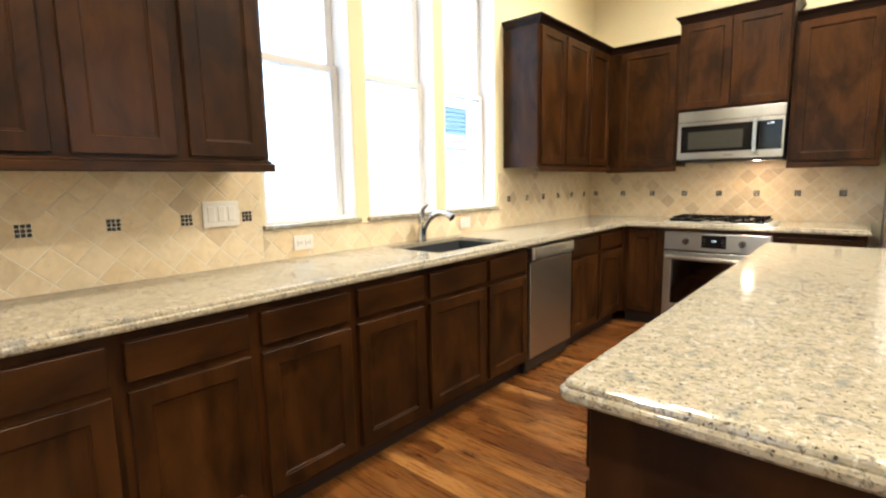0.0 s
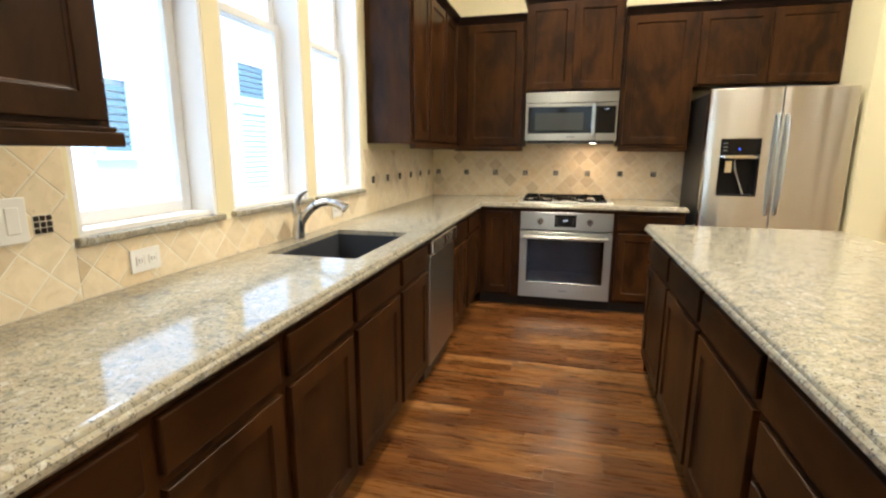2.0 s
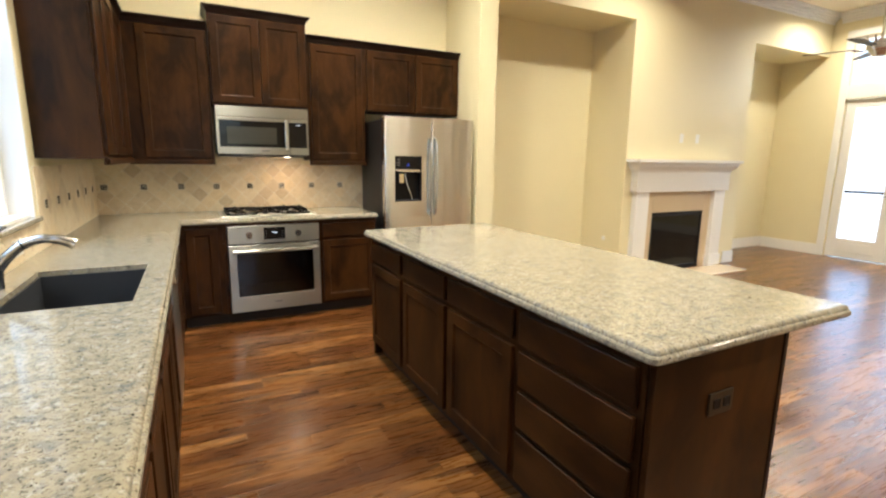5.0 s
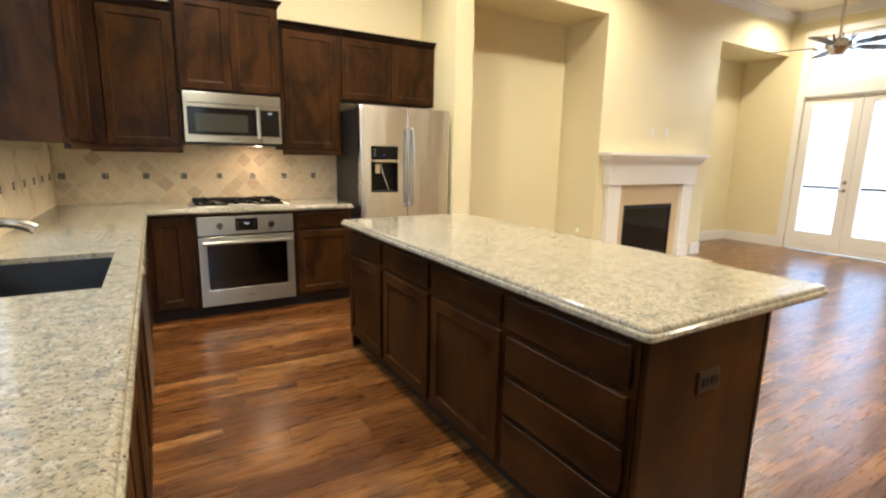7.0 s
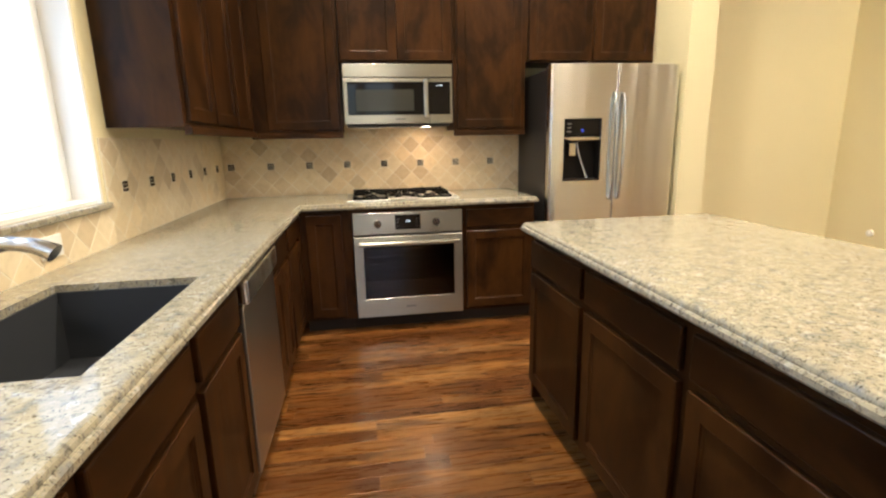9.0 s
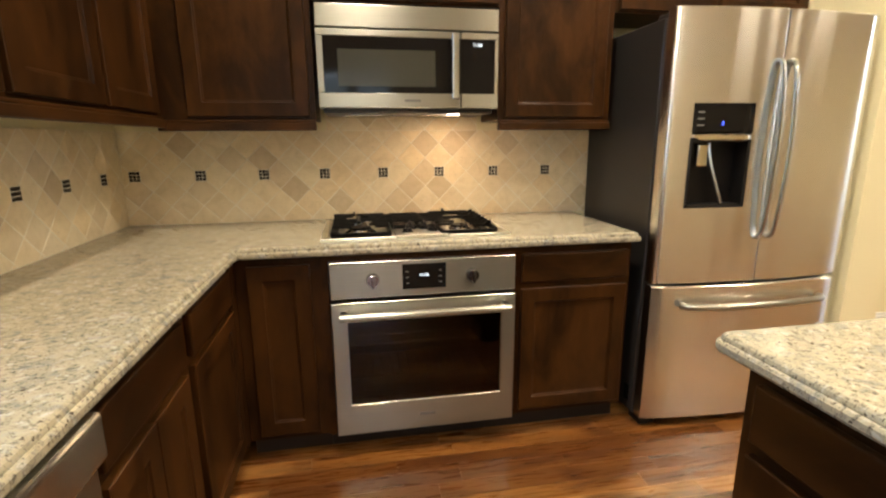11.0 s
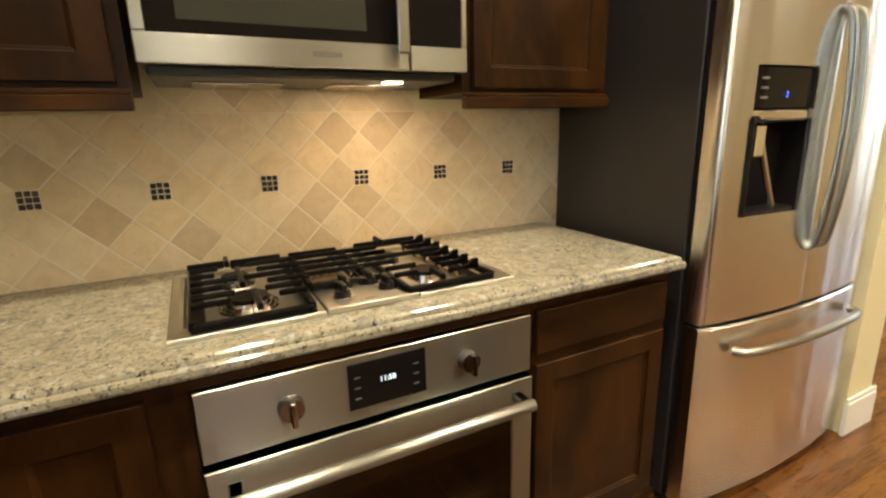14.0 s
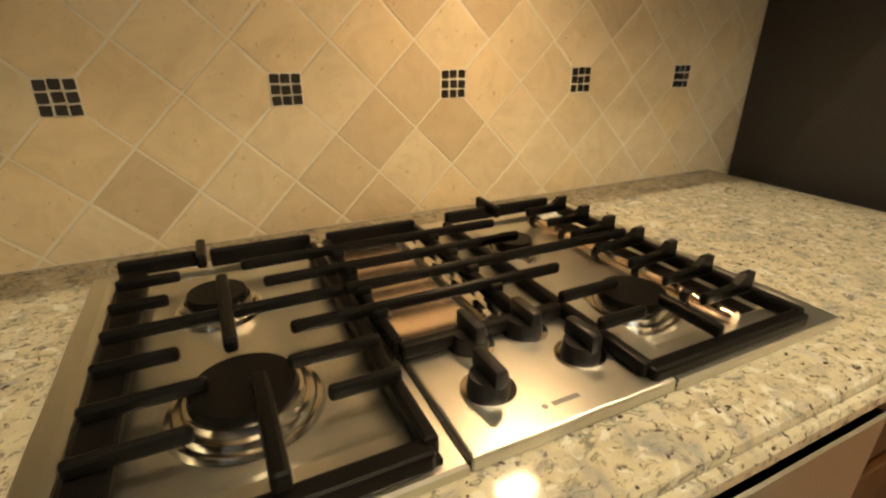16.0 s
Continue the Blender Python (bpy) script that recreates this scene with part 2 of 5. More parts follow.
FIREBOX = wall_paint("firebox_black", (0.012, 0.011, 0.010), 0.3, 0.55)
MARBLE = wall_paint("cream_marble_surround", (0.62, 0.50, 0.34), 0.1, 0.2)
BRONZE = material("aged_bronze_outlet", (0.06, 0.045, 0.03), 0.4, 0.7)


def glow(name, color, strength):
    m = material(name, color, 0.5)
    b = m.node_tree.nodes["Principled BSDF"]
    b.inputs["Emission Color"].default_value = (*color, 1)
    b.inputs["Emission Strength"].default_value = strength
    return m


DIGITS = glow("clock_light", (0.75, 0.88, 1.0), 0.5)
BLUE_DIGIT = glow("blue_indicator_light", (0.06, 0.12, 1.0), 0.9)
CAN_GLOW = glow("lamp_lens", (1.0, 0.80, 0.55), 3.0)
HOOD_GLOW = glow("cooktop_lamp_lens", (1.0, 0.82, 0.6), 3.0)


def clear_glass():
    m = bpy.data.materials.new("window_glass")
    m.use_nodes = True
    t = m.node_tree
    t.nodes.remove(t.nodes["Principled BSDF"])
    a, b = t.nodes.new("ShaderNodeBsdfTransparent"), t.nodes.new("ShaderNodeBsdfGlossy")
    b.inputs["Roughness"].default_value = 0.02
    mx = t.nodes.new("ShaderNodeMixShader")
    mx.inputs[0].default_value = 0.05
    wire(m, a.outputs[0], mx.inputs[1])
    wire(m, b.outputs[0], mx.inputs[2])
    wire(m, mx.outputs[0], t.nodes["Material Output"].inputs[0])
    return m


GLASS = clear_glass()


def smoked_glass():
    m = bpy.data.materials.new("smoked_oven_glass")
    m.use_nodes = True
    t = m.node_tree
    t.nodes.remove(t.nodes["Principled BSDF"])
    a, b = t.nodes.new("ShaderNodeBsdfTransparent"), t.nodes.new("ShaderNodeBsdfGlossy")
    a.inputs["Color"].default_value = (0.26, 0.21, 0.15, 1)
    b.inputs["Roughness"].default_value = 0.05
    mx = t.nodes.new("ShaderNodeMixShader")
    mx.inputs[0].default_value = 0.05
    wire(m, a.outputs[0], mx.inputs[1])
    wire(m, b.outputs[0], mx.inputs[2])
    wire(m, mx.outputs[0], t.nodes["Material Output"].inputs[0])
    return m


OVEN_GLASS = smoked_glass()


# ---- mesh helpers ----
def box(bm, x0, x1, y0, y1, z0, z1, bevel=0.0, segs=1):
    m = Matrix.LocRotScale(((x0 + x1) / 2, (y0 + y1) / 2, (z0 + z1) / 2), None, (abs(x1 - x0), abs(y1 - y0), abs(z1 - z0)))
    vs = bmesh.ops.create_cube(bm, size=1.0, matrix=m)["verts"]
    if bevel:
        es = list({e for v in vs for e in v.link_edges})
        bmesh.ops.bevel(bm, geom=es, offset=bevel, segments=segs, affect="EDGES", profile=0.5)


def disc(bm, c, r, h, n=24, r2=None, axis="Z"):
    m = Matrix.Translation(c)
    if axis == "Y":
        m = m @ Matrix.Rotation(radians(90), 4, "X")
    if axis == "X":
        m = m @ Matrix.Rotation(radians(90), 4, "Y")
    bmesh.ops.create_cone(bm, cap_ends=True, segments=n, radius1=r, radius2=r if r2 is None else r2, depth=h, matrix=m)


def tube(bm, pts, radii, n=12, flat=1.0):
    """A closed tube along pts with a radius at each; flat squeezes it sideways."""
    pts = [Vector(p) for p in pts]
    rings = []
    side = None
    for i, p in enumerate(pts):
        d = (pts[min(i + 1, len(pts) - 1)] - pts[max(i - 1, 0)]).normalized()
        if side is None:
            side = d.orthogonal().normalized()
        side = (side - d * side.dot(d)).normalized()
        up = d.cross(side)
        r = radii[i] if isinstance(radii, (list, tuple)) else radii
        rings.append([bm.verts.new(p + r * (math.cos(a) * side + flat * math.sin(a) * up)) for a in (2 * math.pi * k / n for k in range(n))])
    for a, b in zip(rings, rings[1:]):
        for k in range(n):
            bm.faces.new((a[k], a[(k + 1) % n], b[(k + 1) % n], b[k]))
    bm.faces.new(rings[0][::-1])
    bm.faces.new(rings[-1])


def smooth_path(pts, per=6):
    """A rounded line through pts (Catmull-Rom)."""
    p = [Vector(q) for q in pts]
    p = [2 * p[0] - p[1]] + p + [2 * p[-1] - p[-2]]
    out = []
    for i in range(1, len(p) - 2):
        for k in range(per):
            t = k / per
            a, b, c, d = p[i - 1:i + 3]
            out.append(0.5 * ((2 * b) + (c - a) * t + (2 * a - 5 * b + 4 * c - d) * t * t + (3 * b - a - 3 * c + d) * t ** 3))
    return out + [p[-2]]


def part(name, bm, mat, parent=None, label="", smooth=False):
    """Link a bmesh as one mesh object, under parent if given."""
    bmesh.ops.recalc_face_normals(bm, faces=bm.faces[:])
    me = bpy.data.meshes.new(name)
    bm.to_mesh(me)
    bm.free()
    me.materials.append(mat)
    if smooth:
        me.shade_smooth()
        me.set_sharp_from_angle(angle=radians(40))
    ob = new(name, me)
    if parent is not None:
        ob.parent = parent
    if label:
        ob["label"] = label
    return ob


def boxes(name, mat, parent, *dims, bevel=0.0, label="", segs=1):
    bm = bmesh.new()
    for d in dims:
        box(bm, *d, bevel=bevel, segs=segs)
    return part(name, bm, mat, parent, label)


def thing(name, m, label, category, group="", kind=""):
    ob = new(name)
    ob.empty_display_size = 0.1
    ob.matrix_world = m
    return tagged(ob, label, category, group, kind)


def words(text, size, mat, parent, m, name="clock_digits"):
    cu = bpy.data.curves.new("text", "FONT")
    cu.body, cu.size, cu.align_x, cu.align_y, cu.extrude = text, size, "CENTER", "CENTER", 0.0004
    tmp = new("text", cu)
    me = bpy.data.meshes.new_from_object(tmp)
    bpy.data.objects.remove(tmp)
    me.materials.append(mat)
    ob = new(name, me)
    ob.parent = parent
    ob.matrix_local = m
    return ob


def axis_ring(pts, d, free):
    """An axis-parallel outline moved inwards by d along its free edges (anticlockwise)."""
    out, n = [], len(pts)
    for i, p in enumerate(pts):
        q = Vector((*p, 0))
        for a, b, fl in ((pts[i - 1], p, free[i - 1]), (p, pts[(i + 1) % n], free[i])):
            e = Vector((b[0] - a[0], b[1] - a[1], 0)).normalized()
            q += Vector((-e.y, e.x, 0)) * d * fl
        out.append(q)
    return out


EDGE = [(0.012, -0.042), (0.004, -0.040), (0.0, -0.034), (0.0, -0.022), (0.004, -0.017), (0.009, -0.0155), (0.009, -0.012), (0.011, -0.006), (0.016, -0.0015), (0.024, 0.0)]


def round_corners(pts, free, r, n=5):
    """Round the corners between two free edges."""
    out, fl = [], []
    k = len(pts)
    for i, p in enumerate(pts):
        if free[i - 1] and free[i] and r:
            a, b = Vector(pts[i - 1]), Vector(pts[(i + 1) % k])
            v = Vector(p)
            u, w = (a - v).normalized(), (b - v).normalized()
            c = v + r * (u + w)
            for j in range(n + 1):
                t = j / n * math.pi / 2
                q = c - r * (math.cos(t) * w + math.sin(t) * u)
                out.append((q.x, q.y))
                fl.append(1)
        else:
            out.append(p)
            fl.append(free[i])
    return out, fl


def offset_any(pts, d, free):
    out, n = [], len(pts)
    for i in range(n):
        a, p, b = Vector(pts[i - 1]), Vector(pts[i]), Vector(pts[(i + 1) % n])
        e, g = (p - a).normalized(), (b - p).normalized()
        n1, n2 = Vector((-e.y, e.x)), Vector((-g.y, g.x))
        f1, f2 = free[i - 1], free[i]
        if f1 and f2:
            s = (n1 + n2)
            q = p + s * (d / max(0.3, 1 + n1.dot(n2)))
        else:
            q = p + n1 * d * f1 + n2 * d * f2
        out.append(q)
    return out


def slab(name, pts, free, z, mat, holes=(), radius=0.0, edge=EDGE):
    """A stone top with a stepped, rounded edge on its free sides."""
    pts, free = round_corners(pts, free, radius)
    bm = bmesh.new()
    rings = []
    for d, dz in edge:
        rings.append([bm.verts.new((p.x, p.y, z + dz)) for p in offset_any(pts, d, free)])
    n = len(pts)
    for a, b in zip(rings, rings[1:]):
        for k in range(n):
            bm.faces.new((a[k], a[(k + 1) % n], b[(k + 1) % n], b[k]))
    foot = [bm.edges.get((rings[0][k], rings[0][(k + 1) % n])) for k in range(n)]
    rim = [bm.edges.get((rings[-1][k], rings[-1][(k + 1) % n])) for k in range(n)]
    for hole in holes:
        up = [bm.verts.new((*p, z)) for p in hole]
        low = [bm.verts.new((*p, z + edge[0][1])) for p in hole]
        k = len(hole)
        for i in range(k):
            bm.faces.new((up[i], up[(i + 1) % k], low[(i + 1) % k], low[i]))
            rim.append(bm.edges.get((up[i], up[(i + 1) % k])))
            foot.append(bm.edges.get((low[i], low[(i + 1) % k])))
    bmesh.ops.triangle_fill(bm, use_beauty=True, edges=rim)
    bmesh.ops.triangle_fill(bm, use_beauty=True, edges=foot)
    return part(name, bm, mat, smooth=False)


# ---- large structure ----
def wall(name, spans, mat=WALL, label="cream painted plaster wall"):
    return tagged(boxes(name, mat, None, *spans), label, "wall", kind="structure")


T = 0.16
bm = bmesh.new()
box(bm, XW - T, XE + T, YS - T, YR + T, -0.10, -0.012)
floor = tagged(part("floor", bm, JOINT), "glossy red-brown oak strip floor", "floor", kind="structure")
tagged(boxes("ceiling", CEILING_PAINT, None, (XW - T, XE + T, YS - T, YR + T, CEIL, CEIL + 0.12)), "pale cream painted ceiling", "ceiling", kind="structure")
# unseen slab, added so its overhang blocks direct sun at the garden doors
tagged(boxes("roof", CEILING_PAINT, None, (XW - 0.4, XE + 2.2, YS - 1.2, YR + 0.5, CEIL + 0.125, CEIL + 0.30)), "unseen roof slab added to keep sun out of the garden doors", "roof", kind="structure")
spans, y = [], YS - T
for a, b in WINDOWS:
    spans.append((XW - T, XW, y, a, 0, CEIL))
    spans += [(XW - T, XW, a, b, 0, SILL), (XW - T, XW, a, b, HEAD, CEIL)]
    y = b
spans.append((XW - T, XW, y, YR + T, 0, CEIL))
wall("wall_west", spans, label="cream painted kitchen wall with three tall windows")
wall("wall_north", [(XW, 1.01, YR, YR + T, 0, CEIL)], label="cream painted kitchen wall behind the range")
SOFFIT = 3.05
wall("wall_north_pillar", [(1.01, 1.215, YL - 0.02, YR + T, 0, CEIL)], label="cream painted wall end beside the refrigerator")
wall("wall_north_chimney", [(3.12, 5.42, YL, YR + T, 0, CEIL)], label="cream painted chimney breast between two niches")
for x0, x1 in ((1.215, 3.12), (5.42, XE)):
    wall("wall_north_niche", [(x0, x1, 8.14, YR + T, 0, SOFFIT)], label="cream painted back of a deep niche")
    wall("wall_north_header", [(x0, x1, YL, YR + T, SOFFIT, CEIL)], label="cream painted header over a deep niche")
DOOR_Y0, DOOR_Y1, DOOR_TOP, TRAN_0, TRAN_1 = 5.63, 7.15, 2.40, 2.58, 3.28
wall("wall_east", [(XE, XE + T, YS - T, DOOR_Y0, 0, CEIL), (XE, XE + T, DOOR_Y1, YR + T, 0, CEIL), (XE, XE + T, DOOR_Y0, DOOR_Y1, DOOR_TOP, TRAN_0), (XE, XE + T, DOOR_Y0, DOOR_Y1, TRAN_1, CEIL)],
     label="cream living room wall with glazed garden doors")
SW = (-2.05, -1.25, -1.15, -0.35)
wall("wall_south", [(XW, SW[0], YS - T, YS, 0, CEIL), (SW[1], SW[2], YS - T, YS, 0, CEIL), (SW[3], XE, YS - T, YS, 0, CEIL),
                    (SW[0], SW[1], YS - T, YS, 0, SILL), (SW[0], SW[1], YS - T, YS, HEAD, CEIL), (SW[2], SW[3], YS - T, YS, 0, SILL), (SW[2], SW[3], YS - T, YS, HEAD, CEIL)])

# ---- cabinets ----
def shaker(name, w, h, parent, x, z, mat=WOOD_V, rail=0.058):
    """A framed door with a sunk panel, 20 mm thick, its face at y 0."""
    bm = bmesh.new()
    rings = []
    for d, y in ((0.0, 0.020), (0.0, 0.0022), (0.0022, 0.0), (rail - 0.001, 0.0), (rail, 0.001), (rail + 0.001, 0.0055), (rail + 0.007, 0.0075), (rail + 0.009, 0.0098)):
        rings.append([bm.verts.new(p) for p in ((x + d, y, z + d), (x + w - d, y, z + d), (x + w - d, y, z + h - d), (x + d, y, z + h - d))])
    for a, b in zip(rings, rings[1:]):
        for k in range(4):
            bm.faces.new((a[k], a[(k + 1) % 4], b[(k + 1) % 4], b[k]))
    bm.faces.new(rings[0][::-1])
    bm.faces.new(rings[-1])
    return part(name, bm, mat, parent)


def drawer_front(w, h, parent, x, z):
    bm = bmesh.new()
    box(bm, x, x + w, 0, 0.020, z, z + h, 0.005, 2)
    return part("drawer_front", bm, WOOD_H, parent)


def base_cabinet(m, w, label, depth=0.60, gap=0.022, drawer=True, drawers=None, group="", door=True, split=False, sink_under=False):
    c = thing("base_cabinet", m, label, "cabinet", group)
    if sink_under:
        boxes("body", WOOD_V, c, (0, w, 0.020, depth, 0.10, 0.66), (0, w, 0.020, 0.062, 0.66, 0.883))
    else:
        boxes("body", WOOD_V, c, (0, w, 0.020, depth, 0.10, 0.883))
    boxes("toe_board", SHADOW_GAP, c, (0.001, w - 0.001, 0.085, depth - 0.02, 0.0, 0.10))
    if drawers:
        for z0, z1 in drawers:
            drawer_front(w - 2 * gap, z1 - z0, c, gap, z0)
        return c
    if drawer:
        drawer_front(w - 2 * gap, 0.125, c, gap, 0.722)
    if door:
        top = 0.692 if drawer else 0.847
        if split:
            half = (w - 2 * gap - 0.004) / 2
            shaker("door", half, top - 0.125, c, gap, 0.125)
            shaker("door", half, top - 0.125, c, gap + half + 0.004, 0.125)
        else:
            shaker("door", w - 2 * gap, top - 0.125, c, gap, 0.125)
    return c


def wall_cabinet(m, w, z0, z1, doors, label, depth=0.33, left_end=False, right_end=False, rail=True, crown=0.06, trim=0.045):
    """doors: (x0, x1) of each door. z0 is the underside of the light rail."""
    c = thing("wall_cabinet", m, label, "cabinet")
    b0 = z0 + (trim if rail else 0)
    boxes("body", WOOD_V, c, (0, w, 0.020, depth, b0, z1))
    for x0, x1 in doors:
        shaker("door", x1 - x0, z1 - b0 - 0.035, c, x0, b0 + 0.012)
    if rail:
        boxes("light_rail", WOOD_H, c, (-0.014 * left_end, w + 0.014 * right_end, -0.008, 0.024, z0, b0 - 0.012), (-0.006 * left_end, w + 0.006 * right_end, 0.004, 0.024, b0 - 0.012, b0), bevel=0.003)
    if crown:
        bm = bmesh.new()
        prof = [(0.0, 0.0), (-0.006, 0.012), (-0.014, 0.030), (-0.032, 0.048), (-0.036, crown)]
        l, r = (1 if left_end else 0), (1 if right_end else 0)
        rings = []
        for d, h in prof:
            rings.append([bm.verts.new(p) for p in ((d * l, depth, z1 - 0.012 + h), (d * l, 0.014 + d, z1 - 0.012 + h), (w - d * r, 0.014 + d, z1 - 0.012 + h), (w - d * r, depth, z1 - 0.012 + h))])
        for a, b in zip(rings, rings[1:]):
            for k in range(3):
                bm.faces.new((a[k], a[k + 1], b[k + 1], b[k]))
        bm.faces.new(rings[0])
        bm.faces.new(rings[-1])
        bm.faces.new([q[0] for q in rings])
        bm.faces.new([q[3] for q in rings][::-1])
        part("crown_moulding", bm, WOOD_TRIM, c, "near-black crown moulding")
    return c


FX = -1.705                     # door faces of the window run
# window run: local x runs along +y, the face looks to +x
for a, b in ((2.28, 2.71), (2.71, 3.14), (3.14, 3.57), (3.57, 4.0), (4.0, 4.445), (4.445, 4.905)):
    base_cabinet(pose(FX, a, 0, 0, 0, 90), b - a, "dark-stained wooden base cabinet with drawer above a framed door", group="base cabinets under the windows")
for a, b in ((4.905, 5.420), (5.420, 5.883)):
    base_cabinet(pose(FX, a, 0, 0, 0, 90), b - a, "dark-stained wooden base cabinet under the sink", group="base cabinets under the windows", sink_under=True)
base_cabinet(pose(FX, 6.485, 0, 0, 0, 90), 0.495, "dark-stained narrow base cabinet beside the dishwasher", group="base cabinets under the windows", split=True)
base_cabinet(pose(FX, 6.980, 0, 0, 0, 90), 0.53, "dark-stained corner base cabinet", group="base cabinets under the windows", gap=0.035)
boxes("corner_post", WOOD_V, bpy.data.objects["base_cabinet.009"], (0.505, 0.565, 0.002, 0.06, 0.10, 0.883))
# range run
FY = 7.515
base_cabinet(pose(FX, FY, 0), 0.325, "dark-stained base cabinet with a tall door beside the oven", drawer=False, gap=0.045)
base_cabinet(pose(-0.575, FY, 0), 0.525, "dark-stained base cabinet with one drawer beside the refrigerator", gap=0.020)
oven_box = thing("oven_cabinet", pose(-1.38, FY, 0), "dark-stained cabinet frame around the wall oven", "cabinet")
boxes("frame", WOOD_H, oven_box, (0, 0.026, 0.012, 0.6, 0.10, 0.883), (0.790, 0.805, 0.012, 0.6, 0.10, 0.883), (0.026, 0.790, -0.010, 0.6, 0.858, 0.883), (0.026, 0.790, 0.012, 0.6, 0.10, 0.112))
boxes("toe_board", SHADOW_GAP, oven_box, (0, 0.805, 0.085, 0.58, 0.0, 0.10))

# wall cabinets
UX, UY = -1.985, 7.84
wall_cabinet(pose(UX, 2.30, 0, 0, 0, 90), 1.965, 1.355, 2.47, [(0.02, 0.27), (0.315, 0.57), (0.615, 0.905), (0.955, 1.235), (1.285, 1.600), (1.645, 1.945)],
             "dark-stained run of tall wall cabinets beside the window", right_end=True)
wall_cabinet(pose(UX, 6.505, 0, 0, 0, 90), 1.335, 1.372, 2.47, [(0.02, 0.41), (0.435, 0.87), (0.895, 1.30)], "dark-stained corner wall cabinets beside the window", left_end=True)
boxes("end_panel", WOOD_V, bpy.data.objects["wall_cabinet.001"], (-0.012, 0, 0.022, 0.335, 1.405, 2.455), bevel=0.002)
wall_cabinet(pose(-2.012, UY, 0), 0.627, 1.360, 2.47, [(0.117, 0.602)], "dark-stained corner wall cabinet above the worktop")
wall_cabinet(pose(-1.38, 7.79, 0), 0.795, 1.868, 2.60, [(0.012, 0.394), (0.400, 0.783)], "dark-stained raised wall cabinet above the microwave", depth=0.362, rail=False, left_end=True, right_end=True)
wall_cabinet(pose(-0.575, UY, 0), 0.55, 1.360, 2.47, [(0.03, 0.515)], "dark-stained wall cabinet between microwave and refrigerator")
wall_cabinet(pose(-0.025, UY, 0), 1.03, 1.882, 2.47, [(0.02, 0.510), (0.535, 1.010)], "dark-stained short wall cabinet above the refrigerator", rail=False)

# island
IX0, IX1, IY0, IY1 = -0.51, 0.529, 3.97, 6.478
isl = [(6.40, 0.58, "door"), (5.82, 0.59, "door"), (5.23, 0.595, "door"), (4.635, 0.605, "drawers")]
for y0, w, kind in isl:
    if kind == "drawers":
        base_cabinet(pose(-0.482, y0, 0, 0, 0, -90), w, "dark-stained island cabinet with four drawers", group="island cabinets", drawers=[(0.715, 0.848), (0.545, 0.690), (0.370, 0.520), (0.128, 0.345)])
    else:
        base_cabinet(pose(-0.482, y0, 0, 0, 0, -90), w, "dark-stained island cabinet with drawer above a framed door", group="island cabinets")
isl_end = thing("kitchen_island", pose(0, 4.03, 0), "dark brown panelled kitchen island under a granite top", "island")
boxes("end_panel", WOOD_V, isl_end, (-0.455, 0.185, -0.022, -0.001, 0.0, 0.883), bevel=0.002)
boxes("far_end_panel", WOOD_V, isl_end, (-0.455, 0.185, 2.371, 2.392, 0.0, 0.883), bevel=0.002)
boxes("back_panel", WOOD_V, isl_end, (0.145, 0.165, 0, 2.37, 0.0, 0.883), bevel=0.002)
boxes("corner_post", WOOD_TRIM, isl_end, (0.168, 0.190, -0.026, 0.03, 0.0, 0.883), bevel=0.002)

# worktops
hole = [(-2.195, 5.095), (-1.785, 5.095), (-1.785, 5.765), (-2.195, 5.765)]
top = slab("worktop", [(XW + 0.002, 2.28), (XC, 2.28), (XC, YC), (-0.035, YC), (-0.035, YR - 0.002), (XW + 0.002, YR - 0.002)], [1, 1, 1, 1, 0, 0], CT, GRANITE, [hole], radius=0.0)
tagged(top, "polished cream and grey granite worktop with stepped edge", "worktop")
itop = slab("island_worktop", [(IX0, IY0), (IX1, IY0), (IX1, IY1), (IX0, IY1)], [1, 1, 1, 1], CT, GRANITE, radius=0.03)
tagged(itop, "polished cream and grey granite island worktop", "worktop")

# sink
bm = bmesh.new()
x0, x1, y0, y1, zb, zt = -2.192, -1.788, 5.098, 5.762, 0.69, CT - 0.022
box(bm, x0, x1, y0, y1, zb - 0.004, zb)
for d in ((x0, x0 + 0.006, y0, y1), (x1 - 0.006, x1, y0, y1), (x0, x1, y0, y0 + 0.006), (x0, x1, y1 - 0.006, y1)):
    box(bm, *d, zb, zt)
sink = tagged(part("sink", bm, SINK), "dark grey undermount single-bowl sink in the worktop", "sink")
bm = bmesh.new()
disc(bm, (-2.0, 5.43, zb + 0.003), 0.045, 0.006)
part("drain", bm, CHROME, sink)


